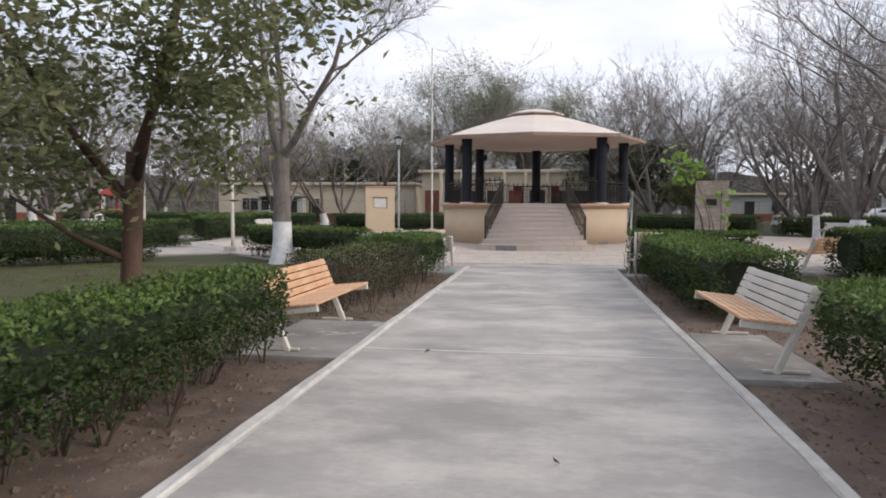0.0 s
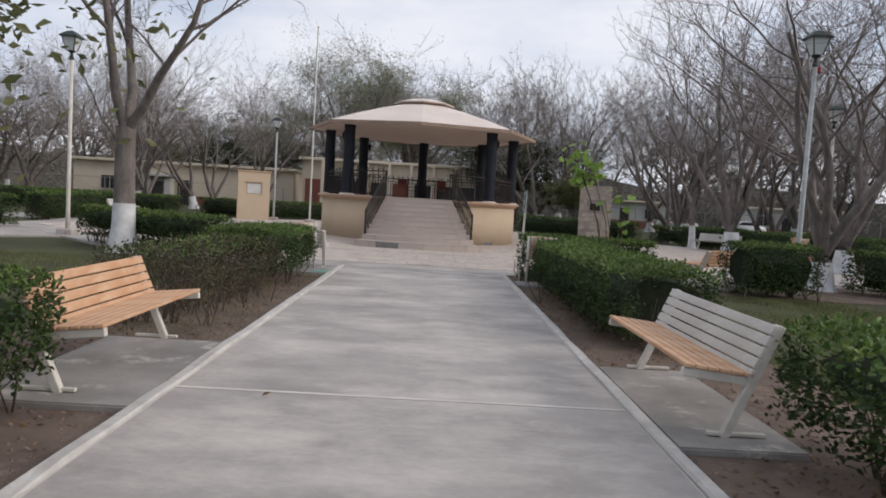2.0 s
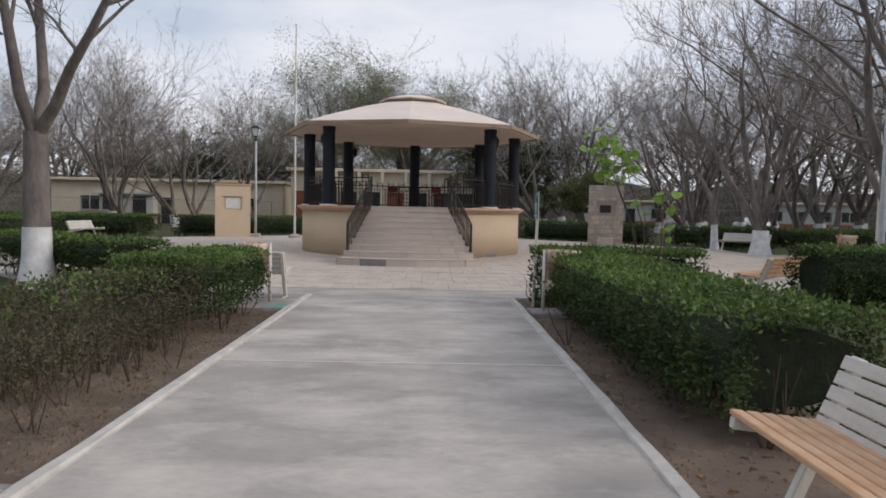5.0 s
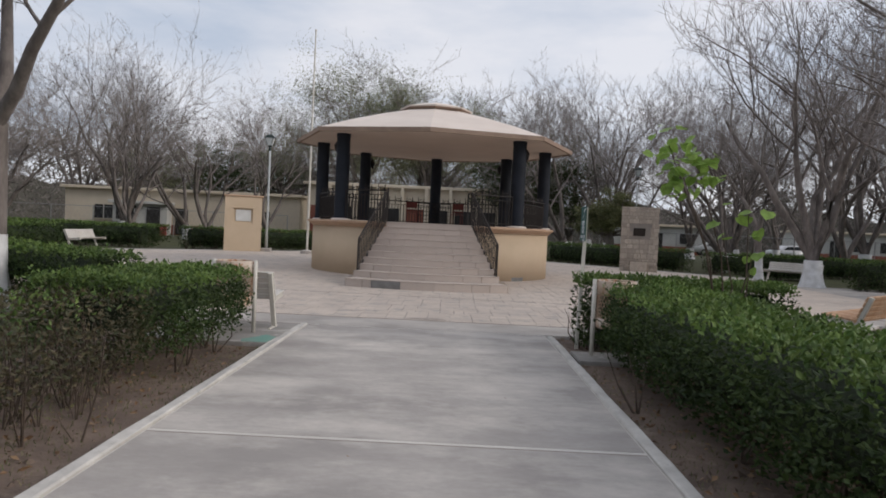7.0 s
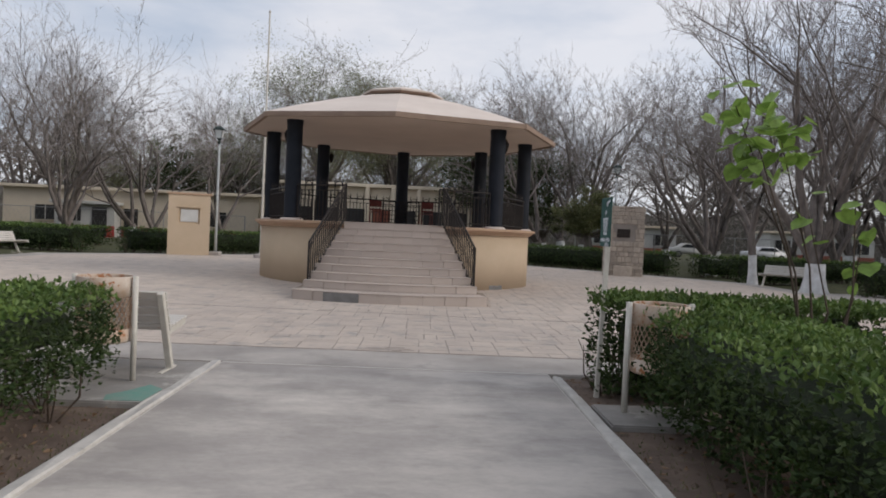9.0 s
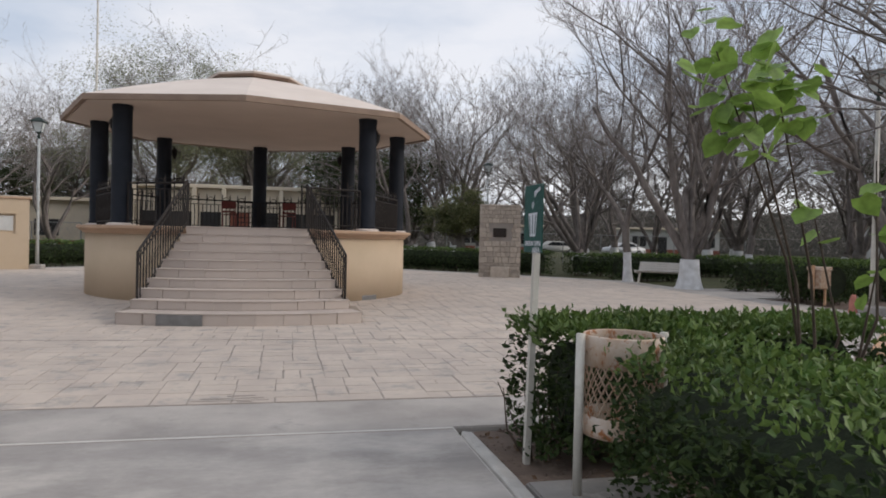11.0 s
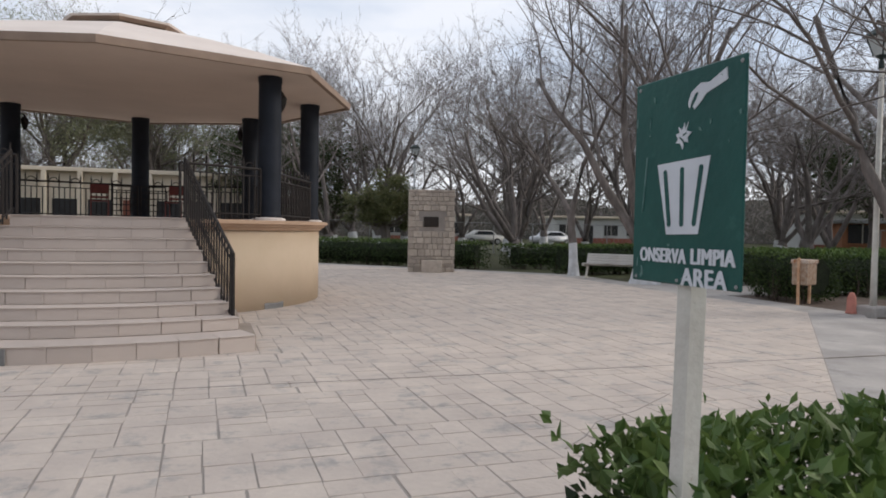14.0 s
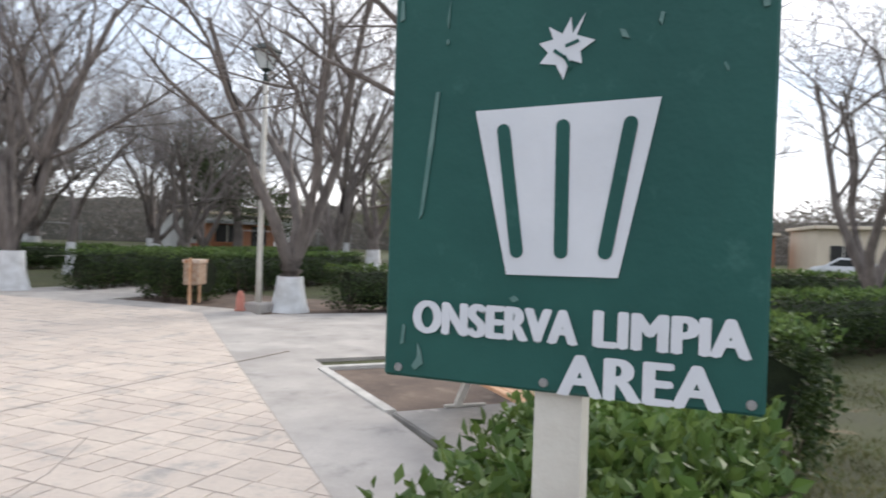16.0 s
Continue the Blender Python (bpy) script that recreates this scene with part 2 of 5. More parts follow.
M_TYRE = mat("tyre_rubber", (0.02, 0.02, 0.02), (0.03, 0.03, 0.03), 0.9)
M_CAN = mat("car_window", (0.03, 0.035, 0.04), (0.02, 0.025, 0.03), 0.1, spec=0.6)
M_GALV = mat("galvanised_steel", (0.36, 0.36, 0.36), (0.26, 0.26, 0.26), 0.5, 5, 40, 0.1, metal=0.5)
M_MAROON = mat("maroon_paint", (0.17, 0.038, 0.032), (0.10, 0.026, 0.022), 0.6, 6, 30, 0.1)
M_RED = mat("red_paint", (0.4, 0.05, 0.045), (0.3, 0.04, 0.035), 0.6, 4, 30, 0.1)


# ---- mesh helpers ----
def np_mesh(name, verts, faces, material, smooth=False):
    """A mesh from an N x 3 array and a list or array of equal-sized faces."""
    me = bpy.data.meshes.new(name)
    verts, faces = np.asarray(verts, np.float32), np.asarray(faces, np.int32)
    k = faces.shape[1]
    me.vertices.add(len(verts))
    me.vertices.foreach_set("co", verts.ravel())
    me.loops.add(faces.size)
    me.loops.foreach_set("vertex_index", faces.ravel())
    me.polygons.add(len(faces))
    me.polygons.foreach_set("loop_start", np.arange(0, faces.size, k, dtype=np.int32))
    me.polygons.foreach_set("loop_total", np.full(len(faces), k, np.int32))
    me.polygons.foreach_set("use_smooth", np.full(len(faces), smooth))
    me.update(calc_edges=True)
    me.materials.append(material)
    return me


def as_mesh(name, bm, material, smooth=False):
    me = bpy.data.meshes.new(name)
    bm.to_mesh(me)
    bm.free()
    me.materials.append(material)
    if smooth:
        for f in me.polygons:
            f.use_smooth = True
    return me


def part(name, bm, material, parent=None, label="", smooth=False):
    """One mesh object from a bmesh or a mesh, under a thing or a part."""
    me = bm if isinstance(bm, bpy.types.Mesh) else as_mesh(name, bm, material, smooth)
    ob = new(name, me)
    if parent:
        ob.parent = parent
    if label:
        ob["label"] = label
    return ob


def thing(name, label, category, m=None, group="", kind=""):
    ob = new(name)
    ob.empty_display_size = 0.2
    if m is not None:
        ob.matrix_world = m
    return tagged(ob, label, category, group, kind)


def box(bm, x0, y0, z0, x1, y1, z1, bevel=0.0, m=None):
    """A box, bevelled if asked, added to bm."""
    made = bmesh.ops.create_cube(bm, size=1)["verts"]
    for v in made:
        v.co = Vector((x0 + (v.co.x + .5) * (x1 - x0), y0 + (v.co.y + .5) * (y1 - y0), z0 + (v.co.z + .5) * (z1 - z0)))
    if bevel:
        edges = list({e for v in made for e in v.link_edges})
        out = bmesh.ops.bevel(bm, geom=edges, offset=bevel, segments=1, affect="EDGES")
        made = list({v for f in out["faces"] for v in f.verts} | {v for v in made if v.is_valid})
    if m is not None:
        for v in made:
            v.co = m @ v.co
    return bm


def boxed(x0, y0, z0, x1, y1, z1, bevel=0.0, m=None):
    return box(bmesh.new(), x0, y0, z0, x1, y1, z1, bevel, m)


def lathe(profile, sides=32, a0=0.0, a1=2 * math.pi, bm=None, centre=(0, 0)):
    """A surface turned about z from (radius, height) pairs."""
    bm = bm or bmesh.new()
    full = abs(a1 - a0 - 2 * math.pi) < 1e-6
    n = sides if full else sides + 1
    rings = []
    for i in range(n):
        a = a0 + (a1 - a0) * i / sides
        rings.append([bm.verts.new((centre[0] + r * math.sin(a), centre[1] - r * math.cos(a), z)) for r, z in profile])
    for i in range(sides):
        p, q = rings[i], rings[(i + 1) % n]
        for j in range(len(profile) - 1):
            try:
                bm.faces.new((p[j], q[j], q[j + 1], p[j + 1]))
            except ValueError:
                pass
    bmesh.ops.remove_doubles(bm, verts=bm.verts, dist=1e-5)
    bmesh.ops.recalc_face_normals(bm, faces=bm.faces)
    return bm


def tube(bm, pts, r, sides=6, r1=None):
    """A capped round bar along the points."""
    pts = [Vector(p) for p in pts]
    r1 = r if r1 is None else r1
    rings = []
    for i, p in enumerate(pts):
        d = (pts[min(i + 1, len(pts) - 1)] - pts[max(i - 1, 0)]).normalized()
        u = d.orthogonal().normalized() if abs(d.z) > 0.9 else d.cross(Vector((0, 0, 1))).normalized()
        v = d.cross(u)
        rr = r + (r1 - r) * i / max(1, len(pts) - 1)
        rings.append([bm.verts.new(p + rr * (math.cos(2 * math.pi * k / sides) * u + math.sin(2 * math.pi * k / sides) * v)) for k in range(sides)])
    for a, b in zip(rings, rings[1:]):
        for k in range(sides):
            bm.faces.new((a[k], a[(k + 1) % sides], b[(k + 1) % sides], b[k]))
    bm.faces.new(rings[0][::-1])
    bm.faces.new(rings[-1])
    return bm


def tubed(pts, r, sides=6, r1=None):
    return tube(bmesh.new(), pts, r, sides, r1)


def slab(poly, z0, z1, bevel=0.0):
    """A flat prism over a polygon."""
    bm = bmesh.new()
    low = [bm.verts.new((x, y, z0)) for x, y in poly]
    top = [bm.verts.new((x, y, z1)) for x, y in poly]
    n = len(poly)
    bm.faces.new(top)
    bm.faces.new(low[::-1])
    for i in range(n):
        bm.faces.new((low[i], low[(i + 1) % n], top[(i + 1) % n], top[i]))
    bmesh.ops.recalc_face_normals(bm, faces=bm.faces)
    if bevel:
        edges = [e for e in bm.edges if all(v.co.z > z1 - 1e-5 for v in e.verts)]
        bmesh.ops.bevel(bm, geom=edges, offset=bevel, segments=2, affect="EDGES")
    return bm


def clip(poly, nx, ny, d):
    """The part of a convex polygon where nx*x + ny*y <= d."""
    out = []
    for (ax, ay), (bx, by) in zip(poly, poly[1:] + poly[:1]):
        da, db = nx * ax + ny * ay - d, nx * bx + ny * by - d
        if da <= 0:
            out.append((ax, ay))
        if da * db < 0:
            s = da / (da - db)
            out.append((ax + s * (bx - ax), ay + s * (by - ay)))
    return out


def leaf_cloud(points, size, rng, up=0.5, squash=0.55):
    """Folded four-point leaves at the points, as arrays of vertices and triangles."""
    n = len(points)
    d = rng.normal(size=(n, 3))
    d[:, 2] = d[:, 2] * 0.6 + up
    d /= np.linalg.norm(d, axis=1)[:, None]
    s = np.cross(d, rng.normal(size=(n, 3)))
    s /= np.linalg.norm(s, axis=1)[:, None] + 1e-9
    q = np.cross(d, s)
    ln = size * rng.uniform(0.6, 1.25, (n, 1))
    wd = ln * squash * 0.5
    v = np.empty((n, 4, 3))
    v[:, 0] = points
    v[:, 1] = points + d * ln * 0.5 + s * wd + q * wd * 0.35
    v[:, 2] = points + d * ln
    v[:, 3] = points + d * ln * 0.5 - s * wd + q * wd * 0.35
    i = np.arange(n)[:, None] * 4
    f = np.concatenate([i + [0, 1, 2], i + [0, 2, 3]])
    return v.reshape(-1, 3), f

# ---- plan ----
KX, KY = -0.37, 31.45          # middle of the bandstand and of the octagonal plaza
R_IN, R_OUT = 12.5, 13.45      # half widths of the stone paving and of its concrete band
PATH_L, PATH_R, PATH_END = -1.63, 1.75, 18.02


def octagon(r):
    k = r / math.cos(math.pi / 8)
    return [(KX + k * math.cos(math.pi / 8 + i * math.pi / 4), KY + k * math.sin(math.pi / 8 + i * math.pi / 4)) for i in range(8)]


def strip(ax, ay, bx, by, half):
    """A rectangle along the line from a to b."""
    d = Vector((bx - ax, by - ay)).normalized() * half
    return [(ax + d.y, ay - d.x), (bx + d.y, by - d.x), (bx - d.y, by + d.x), (ax - d.y, ay + d.x)]


# ---- ground ----
ground = part("ground", slab([(-900, -900), (900, -900), (900, 900), (-900, 900)], -0.4, -0.05), M_LAWN)
tagged(ground, "patchy dry winter lawn and bare earth of a park", "ground", kind="structure")


def setting(name, bm, material, label, category):
    return tagged(part(name, bm, material), label, category, kind="structure")


for side, inner in ((-1, PATH_L - .08), (1, PATH_R + .08)):
    setting("soil_bed", slab([(inner, -9), (side * 3.9, -9), (side * 3.9, 17.97), (inner, 17.97)][::side], -0.3, -0.035),
            M_SOIL, "bare brown soil bed beside the concrete path", "soil")

path = setting("path", slab([(PATH_L, -9), (PATH_R, -9), (PATH_R, PATH_END), (PATH_L, PATH_END)], -0.3, -0.002), M_PALEJOINT,
               "grey concrete garden path with cast slabs", "path")
JOINTS = [-9, -5.85, -1.2, 3.45, 8.1, 12.75, 17.98]
for a, b in zip(JOINTS, JOINTS[1:]):
    part("slab", slab([(PATH_L + .004, a + .03), (PATH_R - .004, a + .03), (PATH_R - .004, b - .03), (PATH_L + .004, b - .03)], -0.02, 0.0, 0.006), M_PATH, path)
    part("joint_line", slab([(PATH_L + .01, b - .034), (PATH_R - .01, b - .03), (PATH_R - .01, b - .02), (PATH_L + .01, b - .022)], -.01, .0012), M_JOINT, path)

for side, edge, y1 in ((-1, -PATH_L, 17.95), (1, PATH_R, 17.75)):
    bm = bmesh.new()
    ys = np.arange(-9, y1, 0.6)
    rng = np.random.default_rng(5 + side)
    prof = [(0, -0.06), (0, 0.012), (0.012, 0.024), (0.085, 0.024), (0.1, 0.012), (0.1, -0.06)]
    rows = []
    for y in list(ys) + [y1]:
        j = rng.normal(0, 0.004)
        rows.append([bm.verts.new((side * (edge + x + j), y, z + rng.normal(0, 0.005))) for x, z in prof])
    for a, b in zip(rows, rows[1:]):
        for i in range(len(prof) - 1):
            bm.faces.new((a[i], a[i + 1], b[i + 1], b[i]))
    bm.faces.new(rows[0])
    bm.faces.new(rows[-1])
    bmesh.ops.recalc_face_normals(bm, faces=bm.faces)
    setting("kerb", bm, M_KERB, "worn whitewashed concrete kerb along the path", "kerb")

# diagonal paths and the far axial paths
for ang, far in ((0, 30), (180, 30), (90, 30)):
    c, s = math.cos(radians(ang)), math.sin(radians(ang))
    half = 2.5 if ang % 90 else 1.8
    r0 = R_OUT - 0.05
    setting("path", slab(strip(KX + c * r0, KY + s * r0, KX + c * (r0 + far), KY + s * (r0 + far), half), -0.3, -0.006), M_BAND,
            "pale grey concrete side path leaving the plaza", "path")

for sx in (1, -1):
    px = KX + sx * 10.68
    setting("path", slab(strip(px - sx * .5, 24.38, px + sx * 30, 23.92 - 27.4, 2.55), -0.3, -0.006), M_BAND,
            "pale grey concrete side path leaving the plaza", "path")
band = setting("plaza_band", slab(octagon(R_OUT), -0.3, 0.0, 0.01), M_BAND, "grey concrete border band round the stone plaza", "paving")
plaza = setting("plaza", slab(octagon(R_IN), -0.3, 0.004), M_JOINT, "octagonal plaza of pinkish stamped stone paving", "paving")


# ---- bandstand ----
FLOOR = 1.58
kiosk = thing("bandstand", "round ochre bandstand with dark columns and a beige roof", "bandstand", Matrix.Translation((KX, KY, 0)))
part("base_wall", lathe([(0, 0), (3.88, 0), (3.88, 1.44), (0, 1.44)], 64), M_WALL, kiosk, "ochre plastered round base wall", True).data
part("base_cap", lathe([(3.7, 1.40), (3.92, 1.40), (3.94, 1.44), (3.99, 1.46), (4.01, 1.50), (4.06, 1.51), (4.06, 1.56), (4.03, 1.575), (3.3, 1.575), (3.3, 1.40)], 64), M_MOULD, kiosk, "painted stepped moulding along the base rim")
part("floor_slab", lathe([(0, 1.42), (3.35, 1.42), (3.35, 1.572), (0, 1.572)], 48), M_TILE, kiosk)
COLS = [-135, -90, -45, 45, 90, 135, 180]
R_COL = 3.70
for a in COLS:
    x, y = R_COL * math.sin(radians(a)), -R_COL * math.cos(radians(a))
    col = part("column", lathe([(0, 1.62), (.215, 1.62), (.225, 1.66), (.21, 1.7), (.205, 1.78), (.205, 3.0), (.2, 4.0), (.212, 4.05), (.212, 4.29), (0, 4.29)], 20, centre=(x, y)), M_COLUMN, kiosk, "dark blue-black painted round column", True)
    part("plinth", lathe([(0, 1.575), (.30, 1.575), (.29, 1.61), (.24, 1.63), (0, 1.63)], 16, centre=(x, y)), M_ROOF, col)

# roof: octagon with a blunted vertex to the front, a low second tier on top
ROOF_UP = 0.07


def oct_ring(r, z):
    reach = [1.015 * r * (.91 if i == 0 and r > 1.5 else 1) for i in range(8)]
    return [(reach[i] * math.sin(i * math.pi / 4), -reach[i] * math.cos(i * math.pi / 4), z + ROOF_UP) for i in range(8)]


def loft(rings, cap=True):
    bm = bmesh.new()
    vs = [[bm.verts.new(p) for p in r] for r in rings]
    for a, b in zip(vs, vs[1:]):
        n = len(a)
        for i in range(n):
            bm.faces.new((a[i], a[(i + 1) % n], b[(i + 1) % n], b[i]))
    if cap:
        bm.faces.new(vs[0][::-1])
        bm.faces.new(vs[-1])
    bmesh.ops.recalc_face_normals(bm, faces=bm.faces)
    return bm


roof = part("roof", loft([oct_ring(4.42, 4.12), oct_ring(4.50, 4.13), oct_ring(4.5, 4.16), oct_ring(3.4, 4.53), oct_ring(2.2, 4.89), oct_ring(1.0, 5.20)]), M_ROOF, kiosk, "low octagonal beige roof")
part("fascia", loft([oct_ring(4.44, 4.035), oct_ring(4.53, 4.035), oct_ring(4.53, 4.158), oct_ring(4.44, 4.158), oct_ring(4.44, 4.035)], False), M_FASCIA, roof, "brown fascia strip")
part("roof_lantern", loft([oct_ring(0.95, 5.2), oct_ring(1.0, 5.28), oct_ring(1.18, 5.26), oct_ring(1.2, 5.30), oct_ring(.6, 5.46), oct_ring(.12, 5.52)]), M_ROOF, roof)
part("roof_collar", loft([oct_ring(1.02, 5.2), oct_ring(1.08, 5.2), oct_ring(1.16, 5.262), oct_ring(1.1, 5.262)], True), M_FASCIA, roof)
part("ceiling", loft([oct_ring(4.40, 4.06), oct_ring(4.40, 4.10), oct_ring(3.3, 4.24), oct_ring(3.3, 4.20)]), M_CEIL, kiosk, "plain beige ceiling under the roof")

# stairs: ten fanned steps with tiled risers and treads
STEP_Y = [24.40, 24.86, 25.19, 25.49, 25.79, 26.08, 26.38, 26.68, 26.98, 27.27]
STEP_Z = [0.0] + [0.20 + (FLOOR - 0.20) * k / 9 for k in range(10)]
for i, y in enumerate(STEP_Y):
    f = i / 9
    RISE = STEP_Z[i + 1] - STEP_Z[i]
    x0, x1 = -2.08 + f * 0.62, 1.62 - f * 0.70
    if i == 0:
        x0, x1 = -2.10, 1.72
    elif i == 1:
        x0, x1 = -1.98, 1.55
    z = STEP_Z[i + 1]
    y_end = 28.2 if i == 9 else STEP_Y[i + 1] + 0.05
    bow = 0.34 * (1 - i / 12)
    arc = [(x0 + (x1 - x0) * q / 12, y + .012 - bow * (1 - (q / 6 - 1) ** 2)) for q in range(13)]
    st = part("step", slab([(ax - KX, ay - KY) for ax, ay in arc] + [(x1 - KX, y_end - KY + .6), (x0 - KX, y_end - KY + .6)], 0.0, z - .012), M_GROUT, kiosk)
    n = max(4, round((x1 - x0) / 0.42))
    w = (x1 - x0) / n
    riser = as_mesh("riser_tile", boxed(-w / 2 + .001, -.002, 0.002, w / 2 - .001, .012, RISE - .014, .003), M_TILE)
    depth = y_end - .05 - y if i < 9 else .9
    tread = as_mesh("tread_tile", boxed(-w / 2 + .001, -.018, -.014, w / 2 - .001, depth + .02, 0.0, .004), M_TILE)
    for k in range(n):
        u = (k + .5) / n
        at = (x0 + w * (k + .5) - KX, y - KY - bow * (1 - (2 * u - 1) ** 2))
        turn = math.degrees(math.atan(4 * bow * (2 * u - 1) / (x1 - x0)))
        part("riser_tile", riser, None, st).matrix_basis = pose(*at, STEP_Z[i], 0, 0, turn)
        part("tread_tile", tread, None, st).matrix_basis = pose(*at, z - .0004 * (k % 2), 0, 0, turn)
cement = boxed(-.35, -.012, 0.005, .35, .004, .18, .003)
cement.transform(pose(-1.12 - KX, 24.128 - KY, 0, 0, 0, -9.5))
part("cement_patch", cement, M_PATCH, kiosk, "bare grey cement patch on the lowest riser")


part("bare_patch", lathe([(3.87, .0), (3.886, .005), (3.888, .09), (3.87, .13)], 7, radians(40.5), radians(48)), M_PATCH, kiosk, "spalled grey patch at the foot of the base wall")


def railing(parent, a, b, h=0.86, gap=0.115, name="railing", ornate=True):
    """A straight iron railing from a to b (points at its foot) with balusters and two rails."""
    a, b = Vector(a), Vector(b)
    up = Vector((0, 0, 1))
    rail = part(name, tubed([a + up * h, b + up * h], .024, 6), M_IRON, parent, "black wrought-iron railing")
    part("lower_rail", tubed([a + up * .1, b + up * .1], .014, 5), M_IRON, rail)
    part("upper_rail", tubed([a + up * (h - .13), b + up * (h - .13)], .012, 5), M_IRON, rail)
    n = max(2, round((b - a).length / gap))
    for i in range(n + 1):
        p = a.lerp(b, i / n)
        big = i in (0, n)
        top = h if big or not ornate else h + (.10 if i % 2 == 0 else -.13)
        bal = tubed([p + up * .02, p + up * top], .024 if big else .0145, 5)
        if not big:
            tube(bal, [p + up * (h * .38), p + up * (h * .45), p + up * (h * .52)], .017, 5, .017)
            if ornate and i % 2 == 0:
                tube(bal, [p + up * (h + .08), p + up * (h + .2)], .02, 5, .002)
        part("post" if big else "baluster", bal, M_IRON, rail)
        if ornate and i % 4 == 2 and i + 2 <= n:
            q = a.lerp(b, (i + 2) / n)
            mid = (p + q) / 2
            arch = tubed([mid + (p - mid) * math.cos(t) + up * (h - .06 + .16 * math.sin(t)) for t in np.linspace(0, math.pi, 9)], .012, 5)
            part("arch", arch, M_IRON, rail)
    return rail


for a, b in zip([45, 90, 135, 180, -135, -90], [90, 135, 180, 225, -90, -45]):
    p = [(R_COL * math.sin(radians(t)), -R_COL * math.cos(radians(t)), 1.575) for t in (a + 3.2, b - 3.2)]
    railing(kiosk, *p)
for a, b in ((18, 41.5), (-41.5, -18)):
    p = [(R_COL * math.sin(radians(t)), -R_COL * math.cos(radians(t)), 1.575) for t in (a, b)]
    railing(kiosk, *p, h=0.9)
for fx, tx in ((-1.90, -1.45), (1.48, 0.86)):
    r = railing(kiosk, (fx - KX, 25.0 - KY, 0.20), (tx - KX, 27.3 - KY, 1.56), h=0.92, gap=0.14, name="stair_rail", ornate=False)
    bm = bmesh.new()
    c = Vector((fx - KX, 25.0 - KY, 1.06))
    tube(bm, [c + Vector((0, .06 - .09 * math.cos(t) + .03, -.06 + .09 * math.sin(t))) for t in np.linspace(1.2, -2.2, 10)], .024, 6)
    part("scroll_end", bm, M_IRON, r)
# wall lanterns on the columns
for a in COLS:
    ux, uy = math.sin(radians(a)), -math.cos(radians(a))
    tx, ty = -uy, ux
    s = 1 if a > 0 else -1
    if a == 180:
        continue
    c = Vector((R_COL * ux, R_COL * uy, 3.72)) + Vector((tx, ty, 0)) * 0.33 * s
    root = Vector((R_COL * ux, R_COL * uy, 3.86)) + Vector((tx, ty, 0)) * 0.16 * s
    lan = part("wall_lantern", lathe([(0, 3.56), (.03, 3.6), (.065, 3.68), (.085, 3.8), (.09, 3.82), (.05, 3.87), (.015, 3.93), (0, 3.95)], 8, centre=(c.x, c.y)), M_IRON, kiosk, "small black iron wall lantern")
    part("bracket", tubed([root, root + (c - root) * .5 + Vector((0, 0, .15)), Vector((c.x, c.y, 3.93))], .014, 5), M_IRON, lan)

# lattice panels at the rear railing
for sx in (-1, 1):
    pan = part("lattice_panel", boxed(sx * .32 - .3, 3.42, 1.62, sx * .32 - .27, 3.45, 2.42), M_IRON, kiosk, "black iron lattice panel")
    part("panel_post", boxed(sx * .32 + .27, 3.42, 1.62, sx * .32 + .3, 3.45, 2.42), M_IRON, pan)
    for k in range(5):
        part("panel_bar", boxed(sx * .32 - .27, 3.425, 1.78 + k * .15, sx * .32 + .27, 3.445, 1.805 + k * .15), M_IRON, pan)
    for k in (-.12, .1):
        part("panel_upright", boxed(sx * .32 + k, 3.42, 1.8, sx * .32 + k + .025, 3.442, 2.2), M_IRON, pan)



# ---- chairs on the bandstand floor ----
def folding_chair(m, material, label):
    ob = thing("chair", label, "chair", m, "chairs on the bandstand")
    part("seat", boxed(-.21, -.2, .42, .21, .2, .45, .008), material, ob)
    back = part("backrest", boxed(-.21, .19, .62, .21, .215, .84, .008), material, ob)
    part("back_slat", boxed(-.21, .19, .50, .21, .21, .56, .006), material, back)
    for sx in (-1, 1):
        part("leg", tubed([(sx * .19, -.19, 0), (sx * .19, -.17, .43)], .014, 6), material, ob)
        part("leg", tubed([(sx * .19, .22, 0), (sx * .19, .2, .43), (sx * .19, .215, .84)], .014, 6), material, ob)
    return ob


folding_chair(pose(KX - .84, KY + 3.0, 1.572, 0, 0, 8), M_MAROON, "faded red metal chair on the bandstand floor")
folding_chair(pose(KX + .86, KY + 2.9, 1.572, 0, 0, -12), M_MAROON, "faded red metal chair on the bandstand floor")

